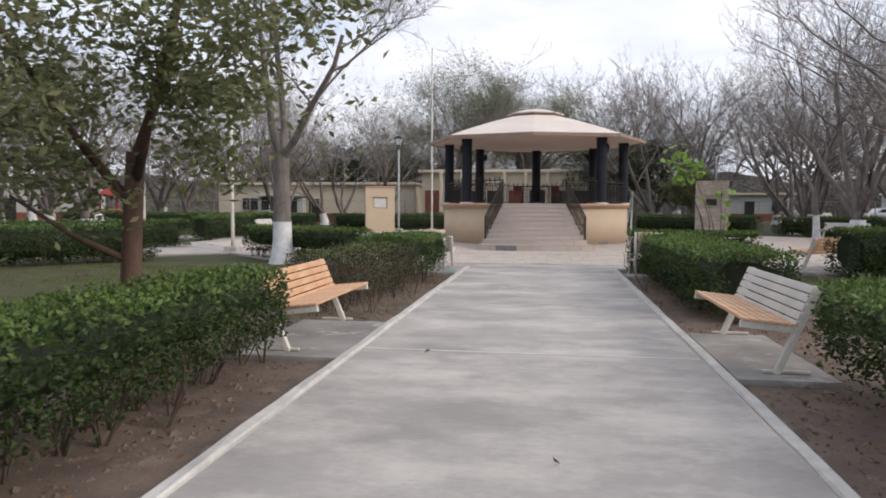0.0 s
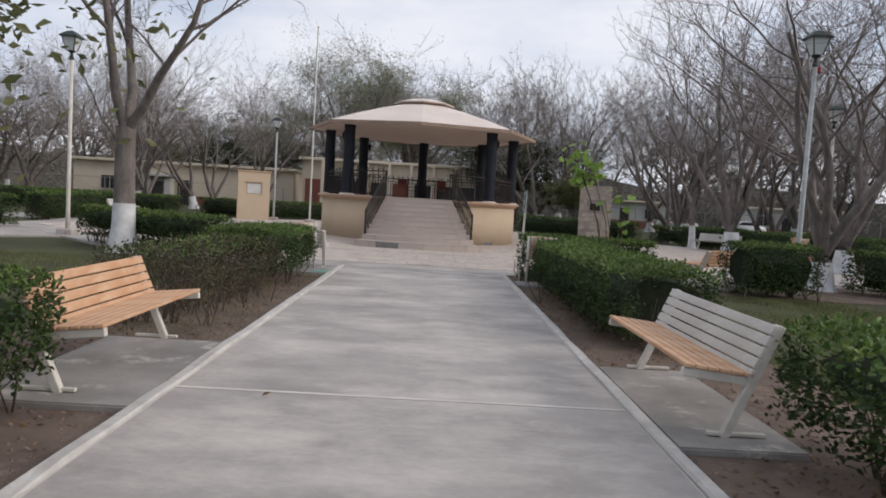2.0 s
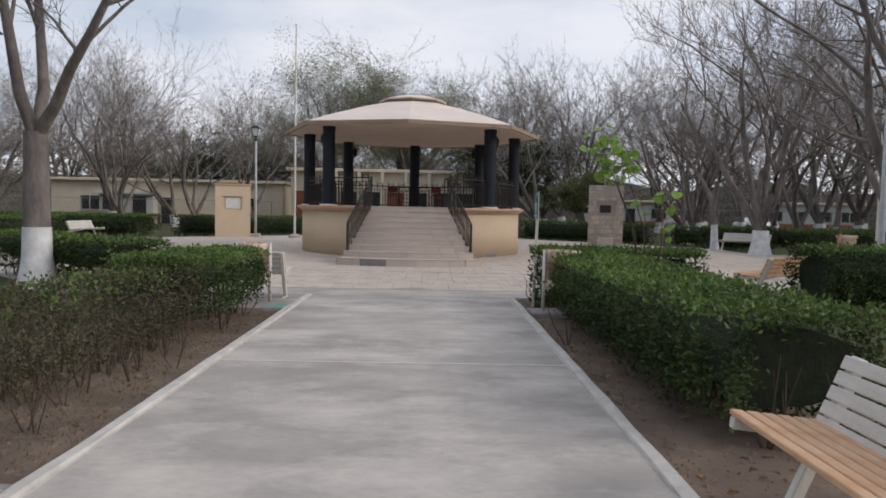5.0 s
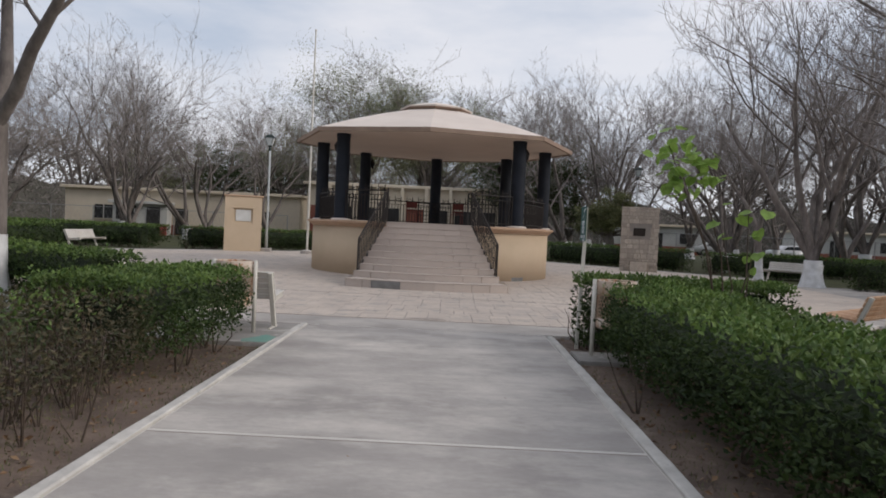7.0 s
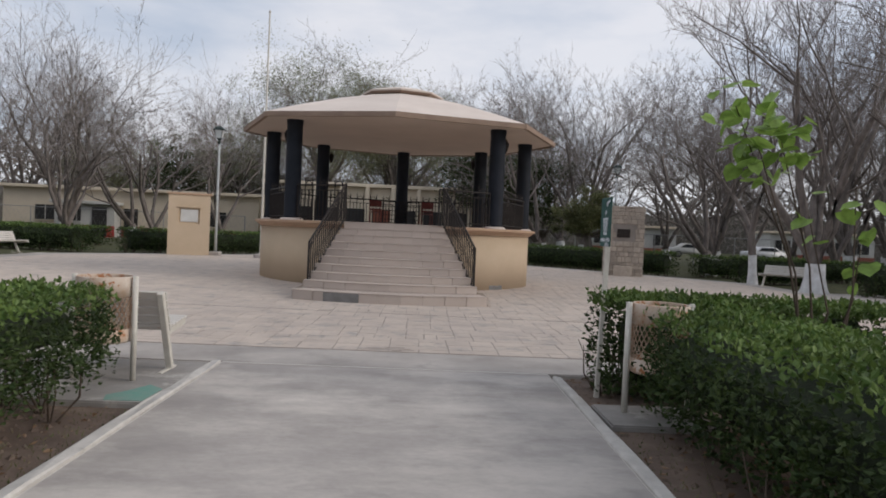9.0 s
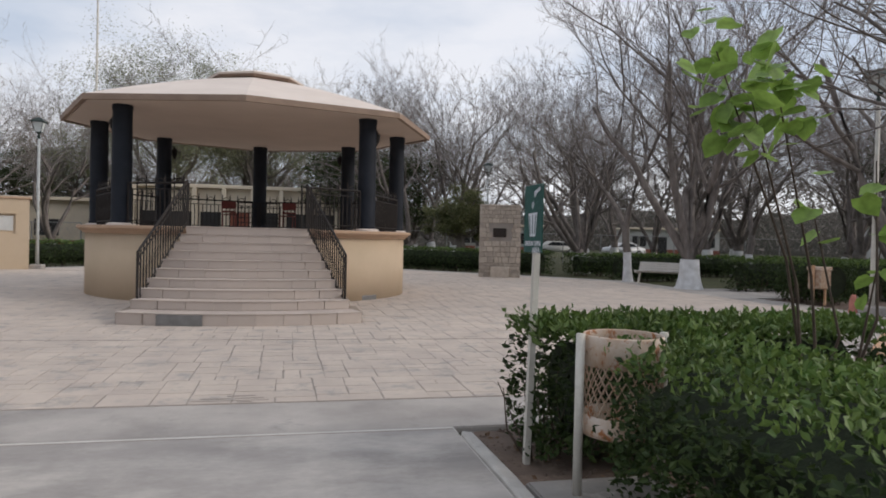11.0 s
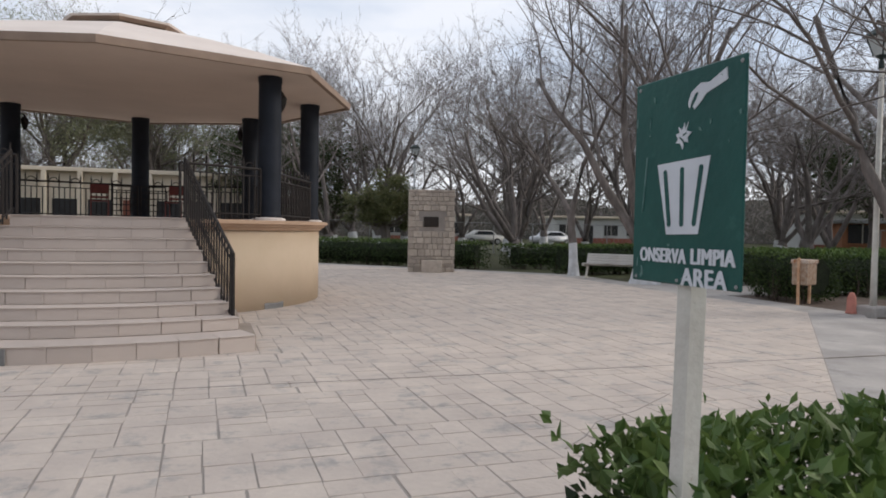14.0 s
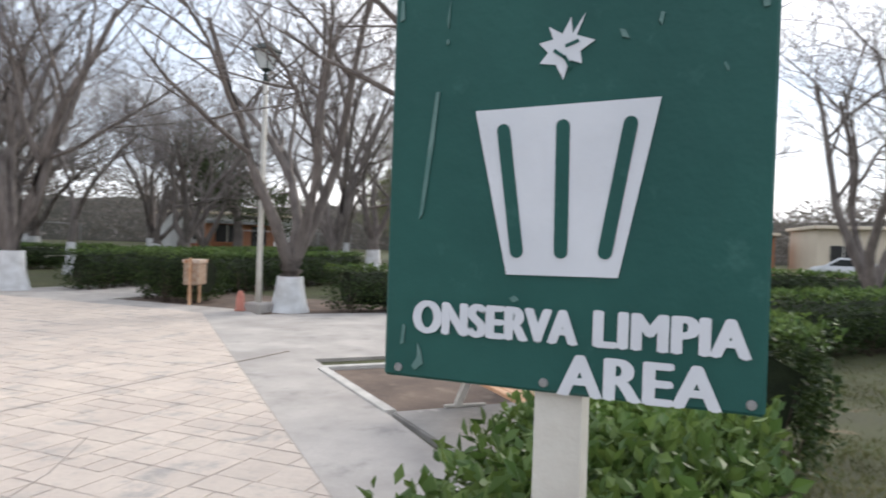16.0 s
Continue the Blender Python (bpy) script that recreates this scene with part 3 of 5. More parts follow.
# ---- hedges ----
def hedge(x0, y0, x1, y1, width, h, seed, size=0.045, density=1.0, bare=0.35, label="clipped dark green hedge with woody stems in bare soil", ragged=0.06, tips=0.2, core=0.7, dry=False):
    """A clipped hedge along a line: stems below, leaves in a shell, an added dark core that closes it and blocks light.
    """
    rng = np.random.default_rng(seed)
    a, b = Vector((x0, y0, 0)), Vector((x1, y1, 0))
    length = (b - a).length
    turn = math.degrees(math.atan2(y1 - y0, x1 - x0))
    ob = thing("hedge", label, "hedge", pose(x0, y0, -0.04, 0, 0, turn), "hedges of the park")
    area = 2 * (length + width) * h + length * width
    n = int(area / (size * size * 0.34) * 1.25 * density)
    u = rng.uniform(-0.02, 1.02, n) * length
    # cross-section: rounded box, leaves thickest on its skin
    th = rng.uniform(0, 2 * np.pi, n)
    c, s = np.cos(th), np.sin(th)
    k = 1 / np.maximum(np.abs(c), np.abs(s)) ** 0.85
    depth = 1 - np.abs(rng.normal(0, 0.13, n))
    ripple = np.array([noise.noise((uu * 1.6 + seed, t * 1.3, 0.3)) for uu, t in zip(u[::8], th[::8])])
    ripple = np.repeat(ripple, 8)[:n] if len(ripple) * 8 >= n else np.zeros(n)
    rad = k * depth * (1 + ripple * ragged * 3)
    end = np.minimum(u + .03, length - u + .03)
    taper = np.clip(end / 0.25, 0.75, 1)
    px = u
    py = c * rad * width / 2 * taper
    low = bare * h * 0.55
    pz = low + (h - low) * 0.5 + s * rad * (h - low) * 0.5
    keep = (pz > 0.05) & (rng.random(n) < np.clip((pz / h - bare * 0.35) / (bare + 0.05), 0.10, 1))
    pts = np.stack([px, py, pz], 1)[keep]
    up = pts[:, 2] > h * 0.86
    young = up & (rng.random(len(pts)) < tips * 2.2)
    v, f = leaf_cloud(pts[~young], size, rng, up=0.35)
    part("foliage", np_mesh("foliage", v, f, M_HEDGEDRY if dry else M_HEDGE), None, ob)
    if young.any():
        v, f = leaf_cloud(pts[young] + [0, 0, size * .5], size * 1.1, rng, up=0.9)
        part("new_growth", np_mesh("new_growth", v, f, M_HEDGETIP), None, ob, "paler green young leaves on top")["kind"] = "stuff"
    if size <= 0.065:
        k = int(length * width * (26 if dry else 55))
        root = np.stack([rng.uniform(0, length, k), rng.uniform(-.5, .5, k) * width, np.full(k, h * .95)], 1)
        way = rng.normal(0, .25, (k, 3)) + [0, 0, 1]
        reach = rng.uniform(.02, .09, (k, 1))
        sp = np.concatenate([root + way * reach * q for q in (.3, .55, .8, 1.0)])
        v, f = leaf_cloud(sp, size * .95, rng, up=.75)
        part("sprig_leaves", np_mesh("sprig_leaves", v, f, M_HEDGEDRY if dry else M_HEDGETIP), None, ob, "fresh sprigs standing out of the top")["kind"] = "stuff"
    # added opaque filler, coloured dark as the shade behind the leaf shell
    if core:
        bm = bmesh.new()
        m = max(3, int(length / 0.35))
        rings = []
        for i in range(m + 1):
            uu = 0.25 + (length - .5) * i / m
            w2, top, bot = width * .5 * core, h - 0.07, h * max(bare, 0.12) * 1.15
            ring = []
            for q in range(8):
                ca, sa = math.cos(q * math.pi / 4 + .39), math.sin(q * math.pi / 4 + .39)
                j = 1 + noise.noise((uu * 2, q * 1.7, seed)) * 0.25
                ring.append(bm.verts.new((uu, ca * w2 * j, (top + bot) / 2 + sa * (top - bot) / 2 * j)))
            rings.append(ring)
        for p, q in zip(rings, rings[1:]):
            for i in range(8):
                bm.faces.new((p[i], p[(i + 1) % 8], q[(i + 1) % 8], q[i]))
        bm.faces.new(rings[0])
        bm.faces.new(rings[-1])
        part("inner_growth", bm, M_HEDGESHADE, ob)
    bm = bmesh.new()
    for i in range(int(length * (26 if dry else 9))):
        x, y = rng.uniform(0, length), rng.normal(0, width * (.26 if dry else .2))
        p = Vector((x, y, -0.05))
        for q in range(3):
            e = p + Vector((rng.normal(0, .1), rng.normal(0, .12), h * rng.uniform(.45, .98 if dry else .75)))
            mid = p.lerp(e, .5) + Vector((rng.normal(0, .04), rng.normal(0, .04), 0))
            tube(bm, [p, mid, e], rng.uniform(.004, .009) if dry else rng.uniform(.006, .016), 4, .003)
    part("undergrowth", bm, M_STEM, ob)["kind"] = "stuff"
    return ob


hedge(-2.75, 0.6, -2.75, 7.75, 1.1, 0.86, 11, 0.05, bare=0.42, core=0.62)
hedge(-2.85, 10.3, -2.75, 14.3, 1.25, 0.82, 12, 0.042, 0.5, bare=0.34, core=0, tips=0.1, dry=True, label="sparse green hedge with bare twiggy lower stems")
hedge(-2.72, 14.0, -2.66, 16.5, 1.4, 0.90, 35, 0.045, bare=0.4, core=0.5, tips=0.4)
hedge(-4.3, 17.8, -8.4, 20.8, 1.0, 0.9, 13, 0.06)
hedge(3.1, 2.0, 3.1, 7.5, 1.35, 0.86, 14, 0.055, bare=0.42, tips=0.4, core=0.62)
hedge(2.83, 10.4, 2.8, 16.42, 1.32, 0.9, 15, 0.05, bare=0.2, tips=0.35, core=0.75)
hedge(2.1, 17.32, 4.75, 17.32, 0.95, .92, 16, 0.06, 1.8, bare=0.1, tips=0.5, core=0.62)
hedge(6.3, 16.9, 8.0, 17.2, 1.3, 1.05, 17, 0.06, bare=0.12)
hedge(9.9, 18.7, 17.0, 13.0, 1.2, 0.95, 18, 0.07, bare=0.12)
hedge(-10.6, 18.9, -16.5, 13.2, 1.2, 0.95, 19, 0.07, bare=0.12)
hedge(-12.8, 24.6, -18.5, 19.0, 1.2, 0.95, 20, 0.07, bare=0.12)
hedge(14.2, 24.6, 20.0, 19.0, 1.1, 0.95, 21, 0.07, bare=0.12)
hedge(14.0, 29.4, 14.0, 27.6, 1.2, 1.1, 22, 0.07, bare=0.12)
hedge(14.6, 29.3, 24.0, 29.6, 1.0, 1.0, 23, 0.09, bare=0.1)
hedge(14.3, 32.2, 25.0, 33.4, 1.0, 1.0, 24, 0.09, bare=0.1)
hedge(12.7, 37.4, 16.0, 37.9, 1.1, 1.0, 25, 0.09, bare=0.1)
hedge(11.3, 40.6, 5.6, 45.6, 1.1, 1.0, 26, 0.09, bare=0.1)
hedge(12.5, 41.0, 24.0, 41.6, 1.1, 0.9, 27, 0.1, bare=0.1)
hedge(-6.2, 45.6, -12.2, 40.6, 1.1, 1.0, 28, 0.09, bare=0.1)
hedge(-13.4, 39.6, -26.0, 41.4, 1.1, 1.0, 29, 0.09, bare=0.1)
hedge(-14.5, 33.8, -14.5, 29.0, 1.0, 1.0, 30, 0.09, bare=0.1)
hedge(-4.5, 45.9, 4.5, 45.9, 1.0, 0.9, 31, 0.1, bare=0.1)
hedge(20, 36.8, 40.0, 40.0, 1.2, 0.9, 32, 0.12, bare=0.1)
hedge(24, 22, 24, 4, 1.4, 1.0, 33, 0.12, bare=0.1)
hedge(-16, 47, -36, 49, 1.2, 0.9, 34, 0.12, bare=0.1)


# ---- bare trees ----
def bare_tree_meshes(seed, height=8.5, stems=3, fork=1.6, r0=0.24, spread=0.75, lean=(0.0, 0.0), twigs=1.0, paint=1.0, droop=0.0):
    """Meshes of a leafless tree: painted foot, trunk and limbs, fine twigs."""
    rnd = random.Random(seed)
    limb_v, limb_f, tw_v, tw_f, foot_v, foot_f = [], [], [], [], [], []

    def ring_tube(V, F, pts, radii, sides):
        base = len(V)
        for i, p in enumerate(pts):
            d = (pts[min(i + 1, len(pts) - 1)] - pts[max(i - 1, 0)])
            d = d.normalized() if d.length > 1e-6 else Vector((0, 0, 1))
            u = d.orthogonal().normalized() if abs(d.z) > .95 else d.cross(Vector((0, 0, 1))).normalized()
            w = d.cross(u)
            for k in range(sides):
                a = 2 * math.pi * k / sides
                V.append(p + radii[i] * (math.cos(a) * u + math.sin(a) * w))
        for i in range(len(pts) - 1):
            for k in range(sides):
                q, s = base + i * sides + k, base + i * sides + (k + 1) % sides
                F.append((q, s, s + sides))
                F.append((q, s + sides, q + sides))

    def twig(p, d, ln, r):
        e = p + d * ln
        u = d.orthogonal().normalized() * r
        w = d.cross(u)
        b = len(tw_v)
        tw_v.extend((p + u, p - u * .5 + w * .87, p - u * .5 - w * .87, e))
        tw_f.extend(((b, b + 1, b + 3), (b + 1, b + 2, b + 3), (b + 2, b, b + 3)))

    def grow(p, d, ln, r, level):
        n = 5 if level < 2 else 3
        pts, rad = [p.copy()], [r]
        cur = d.copy()
        for i in range(n):
            cur = (cur + Vector((rnd.gauss(0, .16), rnd.gauss(0, .16), rnd.gauss(.06, .10) - droop * level * .05))).normalized()
            p = p + cur * ln / n
            pts.append(p.copy())
            rad.append(max(.004, r * (1 - .62 * (i + 1) / n)))
        if level <= 2:
            ring_tube(limb_v, limb_f, pts, rad, 7 if level == 0 else 5 if level == 1 else 4)
        else:
            ring_tube(tw_v, tw_f, pts, rad, 3)
        if level == 3:
            for i in range(1, len(pts)):
                for _ in range(max(1, round(2.0 * twigs))):
                    e = (cur + Vector((rnd.gauss(0, .7), rnd.gauss(0, .7), rnd.gauss(.12, .5)))).normalized()
                    q = pts[i - 1].lerp(pts[i], rnd.random())
                    l2 = rnd.uniform(.3, .75)
                    twig(q, e, l2, .0075)
                    q2 = q + e * l2 * .45
                    if rnd.random() < .5:
                        twig(q2, (e + Vector((rnd.gauss(0, .6), rnd.gauss(0, .6), rnd.gauss(0, .5)))).normalized(), l2 * .7, .006)
            return
        kids = (4, 5, 5)[level]
        for i in range(kids):
            f = .35 + .65 * (i + rnd.random() * .8) / kids
            j = min(n - 1, int(f * n))
            q = pts[j].lerp(pts[j + 1], f * n - j) if j + 1 < len(pts) else pts[-1]
            dd = (pts[min(j + 1, n)] - pts[j]).normalized()
            side = Vector((rnd.gauss(0, 1), rnd.gauss(0, 1), rnd.gauss(.25, .45))).normalized()
            nd = (dd * (1 - spread * .55) + side * spread).normalized()
            if nd.z < -.15:
                nd.z = -.15 + .3 * rnd.random()
                nd.normalize()
            grow(q, nd, ln * rnd.uniform(.5, .78), max(.006, rad[j] * rnd.uniform(.42, .6)), level + 1)

    foot = [Vector((0, 0, -.12)), Vector((0, 0, .12)), Vector((lean[0] * .2, lean[1] * .2, .5)), Vector((lean[0] * .42, lean[1] * .42, paint))]
    ring_tube(foot_v, foot_f, foot, [r0 * 1.75, r0 * 1.38, r0 * 1.1, r0 * 1.02], 12)
    top = Vector((lean[0] * fork * .55, lean[1] * fork * .55, fork))
    if fork > paint + .1:
        ring_tube(limb_v, limb_f, [foot[-1] - Vector((0, 0, .04)), foot[-1].lerp(top, .5) + Vector((rnd.gauss(0, .03), rnd.gauss(0, .03), 0)), top], [r0, r0 * .95, r0 * .9], 10)
    a0 = rnd.random() * 6.28
    for i in range(stems):
        a = a0 + 6.28 * i / stems + rnd.gauss(0, .3)
        out = spread * rnd.uniform(.5, 1.0) if stems > 1 else 0.1
        d = Vector((math.cos(a) * out + lean[0], math.sin(a) * out + lean[1], 1)).normalized()
        p0 = top - Vector((0, 0, .12))
        grow(p0, d, (height - fork) * rnd.uniform(.55, .72), r0 * (.75 if stems < 3 else .52), 0)
    meshes = [("painted_foot", np_mesh("painted_foot", foot_v, foot_f, M_LIME if paint > .3 else M_BARK, True)),
              ("trunk", np_mesh("trunk", limb_v, limb_f, M_BARK, True)),
              ("crown", np_mesh("crown", tw_v, tw_f, M_TWIG))]
    return meshes


def plant_tree(meshes, m, label, group="bare trees of the park", name="tree", category="tree"):
    ob = thing(name, label, category, m, group)
    for nm, me in meshes:
        part(nm, me, None, ob)
    return ob


V_VASE = bare_tree_meshes(3, 10.5, 6, 1.0, .30, .6, twigs=1.0, paint=.95)
V_Y = bare_tree_meshes(8, 9.3, 3, 2.75, .23, .72, paint=1.05, twigs=1.0)
V_LEAN = bare_tree_meshes(21, 9.0, 3, 1.1, .27, .8, lean=(-.45, .1), paint=.85, twigs=1.3)
V_THIN = bare_tree_meshes(34, 8.5, 2, 2.0, .14, .6, lean=(-.12, 0), paint=1.1, twigs=1.2)
V_MULTI = bare_tree_meshes(55, 9.5, 4, .95, .26, .85, paint=.7, twigs=.65)
V_WIDE = bare_tree_meshes(68, 8.0, 4, 1.3, .28, .95, paint=.9, twigs=1.3)
WHITE = "leafless mesquite tree with a whitewashed trunk foot"
plant_tree(V_Y, pose(-6.65, 18.6, 0, 0, 0, 40), "leafless forked tree with a whitewashed trunk in the lawn")
plant_tree(V_MULTI, pose(9.25, 18.9, 0, 0, 0, 130) @ Matrix.Scale(.9, 4), "leafless many-stemmed tree with whitewashed foot behind a lamp post")
plant_tree(V_VASE, pose(13.25, 33.1, 0, 0, 0, 0), "tall leafless vase-shaped tree with whitewashed foot beside a bench")
plant_tree(V_THIN, pose(12.8, 36.4, 0, 0, 0, 0), "slender leafless tree with whitewashed foot beside a bench")
plant_tree(V_LEAN, pose(14.2, 43.6, 0, 0, 0, 0), "leafless leaning tree with dark limbs and a white foot")
plant_tree(V_MULTI, pose(13.6, 25.3, 0, 0, 0, 200), "leafless many-stemmed tree with whitewashed foot behind a lamp post")
SPOTS = [(-21, 53, 0, 1.1), (-33, 58, 1, 1.15), (-17.5, 55, 2, 1.0), (-27, 47, 3, .95), (-14.5, 50, 4, .9), (-38, 45, 0, 1.0), (-24, 36, 2, 1.0),
         (-19, 28, 3, .95), (-30, 30, 4, 1.05), (-14, 13, 1, .9), (-22, 20, 0, 1.0), (-42, 34, 3, 1.1), (-12.5, 56, 4, 1.05), (-2, 70, 0, 1.1), (9.5, 63, 3, 1.05),
         (7.5, 52, 2, 1.1), (11, 56, 0, 1.05), (18, 52, 3, 1.1), (20.5, 44, 4, 1.05), (25, 50, 0, 1.15), (31, 46, 2, 1.05), (19, 38, 1, .95), (24, 37.5, 3, 1.05),
         (28, 40, 4, 1.1), (25, 31, 0, 1.0), (32, 33, 3, 1.1), (27, 25, 2, 1.05), (36, 27, 0, 1.1), (30, 19, 3, 1.0),
         (19, 14, 4, .95), (27, 11, 1, .9), (38, 38, 1, 1.1), (43, 47, 3, 1.2), (22, 62, 4, 1.2), (34, 60, 0, 1.2), (-28, 66, 3, 1.2), (-46, 58, 2, 1.2), (12, 68, 2, 1.2),
         (0, 76, 3, 1.2), (-16, 75, 0, 1.25), (45, 22, 4, 1.1), (50, 33, 2, 1.2), (16, 47.5, 0, .95), (14, 61, 3, 1.15), (20, 66, 4, 1.2), (28, 68, 3, 1.2), (8, 72, 0, 1.2), (-22, 78, 3, 1.2), (-34, 72, 0, 1.2), (-8, 80, 3, 1.2), (30, 54, 3, 1.1), (38, 53, 0, 1.15), (45, 60, 3, 1.2), (26, 58, 4, 1.15), (-23, 43.5, 3, .95), (-17.5, 46.5, 4, .9), (-29, 38.5, 0, 1.0), (-11, 29.5 - 55, 3, 1.0), (11, -24, 4, 1.0), (-16, -8, 3, 1.0), (17, -6, 0, 1.0)]
VARIANTS = [V_VASE, V_THIN, V_LEAN, V_WIDE, V_MULTI]
rnd = random.Random(77)
for x, y, k, s in SPOTS:
    if s:
        plant_tree(VARIANTS[k], pose(x, y, 0, 0, 0, rnd.uniform(0, 360)) @ Matrix.Scale(s * rnd.uniform(.92, 1.06), 4), WHITE)


# ---- leafy trees ----
def leafy_crown(seed, centres, count, size, material, name="crown", up=-0.2, squash=0.45):
    """Leaves in uneven clumps round the given centres (x, y, z, radius)."""
    rng = np.random.default_rng(seed)
    pts = []
    for cx, cy, cz, r in centres:
        k = max(3, int(9 * r))
        for _ in range(k):
            o = rng.normal(size=3) * r * .55
            m = max(4, int(count * r / k))
            pts.append(rng.normal(size=(m, 3)) * r * rng.uniform(.16, .34) * [1, 1, .8] + [cx, cy, cz] + o)
    v, f = leaf_cloud(np.concatenate(pts), size, rng, up=up, squash=squash)
    return np_mesh(name, v, f, material)


near = thing("tree", "leafy tree with brown forked trunk behind a hedge", "tree", pose(-3.55, 7.0, -0.05))
bm = bmesh.new()
tube(bm, [(0, 0, -.1), (.02, 0, .5), (.05, .02, 1.3), (.12, 0, 2.0)], .1, 10, .085)
tube(bm, [(.1, 0, 1.7), (.5, -.3, 2.5), (1.0, -.7, 3.3), (1.6, -.8, 4.1)], .05, 7, .015)
tube(bm, [(.08, 0, 1.5), (-.4, -.2, 2.2), (-.7, -.6, 3.0), (-.9, -.8, 3.9)], .05, 7, .015)
tube(bm, [(.1, 0, 1.9), (.2, .4, 2.8), (.3, .6, 3.8)], .06, 7, .02)
tube(bm, [(.05, 0, 1.0), (-.35, -.25, 1.25), (-.75, -.5, 1.6)], .035, 7, .012)
part("trunk", bm, M_BROWNBARK, near, "", True)
part("crown", leafy_crown(5, [(1.2, -.7, 3.2, .9), (.6, -.5, 2.7, .7), (1.7, -.6, 3.9, .9), (-.6, -.6, 2.9, 1.1), (-1.2, -.8, 2.2, .9), (.1, .4, 3.4, 1.0), (-.4, -.4, 3.9, 1.0), (-1.6, -.5, 1.6, .7), (-.8, -.5, 1.95, .7), (-1.4, -.6, 2.6, .8), (-.3, -.5, 2.0, .5), (.4, -.4, 2.15, .5), (1.2, -.6, 2.3, .5), (1.5, -.7, 3.0, .7), (.9, -.2, 2.3, .6), (-.7, -.9, 1.5, .5), (-1.0, -.7, 3.2, 1.0), (.5, -.2, 3.0, .8), (-.2, -.6, 2.3, .7), (-1.7, -.9, 2.4, .9), (1.0, -.6, 2.7, .6)], 900, .095, M_TREELEAF), None, near)

for i, (x, y, r, s, m) in enumerate([(-8.5, 69, 6.6, 31, M_PALELEAF), (-14.5, 72, 4.6, 32, M_PALELEAF), (-2.0, 70, 6.2, 33, M_PALELEAF), (4.6, 57, 3.4, 34, M_DARKLEAF), (7.0, 60, 3.6, 35, M_DARKLEAF), (33, 42, 3.2, 36, M_DARKLEAF), (17.5, 23.2, 0, 0, None), (-20, 74, 4.5, 38, M_DARKLEAF), (9.5, 49, 2.0, 39, M_TREELEAF), (44, 36, 4.0, 40, M_TREELEAF), (52, 40, 4.0, 41, M_TREELEAF), (-27, 72, 4, 43, M_PALELEAF)]):
    if not r:
        continue
    t = thing("tree", "distant tree in pale green leaf" if m is M_PALELEAF else "distant dark evergreen tree", "tree", pose(x, y, 0), "leafy trees behind the park")
    hgt = r * (2.0 if r > 6 else 1.75)
    bm = bmesh.new()
    rr = random.Random(s)
    tube(bm, [(0, 0, -.1), (.1, 0, hgt * .3), (.0, .1, hgt * .55)], .3, 8, .2)
    cents = []
    for k in range(9 if m is M_DARKLEAF else 13):
        a = rr.random() * 6.28
        d = r * rr.uniform(.25, .75)
        c = (d * math.cos(a), d * math.sin(a), hgt * rr.uniform(.55, 1.0))
        tube(bm, [(0, .05, hgt * .45), (c[0] * .5, c[1] * .5, c[2] * .8), c], .12, 5, .02)
        cents.append((*c, r * rr.uniform(.3, .45)))
    part("trunk", bm, M_BARK, t)
    if m is M_PALELEAF:
        for nm, me in V_WIDE[1:]:
            part("limb" if nm == "trunk" else "twig", me, None, t).matrix_basis = pose(0, 0, 0, 0, 0, s * 40) @ Matrix.Scale(hgt / 8.0, 4)
    part("crown", leafy_crown(s, cents, 1100 if m is M_DARKLEAF else 2100, .19 if m is M_DARKLEAF else .125, m), None, t)

# sapling with broad leaves behind the hedge
sap = thing("sapling", "slim young tree with broad lime-green leaves", "tree", pose(3.65, 16.45, -0.05))
rr = random.Random(4)
bm = bmesh.new()
cl = []
for tip in ((-.7, -.25, 2.35), (-.78, -.05, 2.62), (-.5, -.2, 2.45), (-.15, -.1, 1.75), (.1, -.3, 2.0), (.2, -.25, 1.5)):
    tip = Vector(tip)
    mid = tip * .5 + Vector((rr.gauss(.12, .05), rr.gauss(0, .08), .1))
    part("stem", tubed([(rr.gauss(0, .05), rr.gauss(0, .05), 0), mid, tip], .014, 5, .004), M_STEM, sap)
    for k in range(26 if tip.z > 2.3 else 5):
        q = mid.lerp(tip, rr.uniform(.72 if tip.z > 2.3 else .5, 1.08))
        cl.append((q.x + rr.gauss(0, .1), q.y + rr.gauss(0, .1), q.z + rr.gauss(0, .1)))
bm.free()


def broad_leaf(rng, p, size):
    bm = bmesh.new()
    out = [(0, 0), (.32, -.1), (.5, .22), (.42, .6), (0, 1.0), (-.42, .6), (-.5, .22), (-.32, -.1)]
    c = bm.verts.new((0, .35, -.05))
    vs = [bm.verts.new((x, y, .06 * abs(x) - .1 * y * y)) for x, y in out]
    for i in range(8):
        bm.faces.new((c, vs[i], vs[(i + 1) % 8]))
    return bm


leafm = as_mesh("leaf", broad_leaf(rr, None, 1), M_LIMELEAF, True)
for q in cl:
    lf = part("leaf", leafm, None, sap)
    s = rr.uniform(.10, .17)
    lf.matrix_basis = pose(*q, rr.uniform(-70, 20), rr.uniform(-30, 30), rr.uniform(0, 360)) @ Matrix.Scale(s, 4)

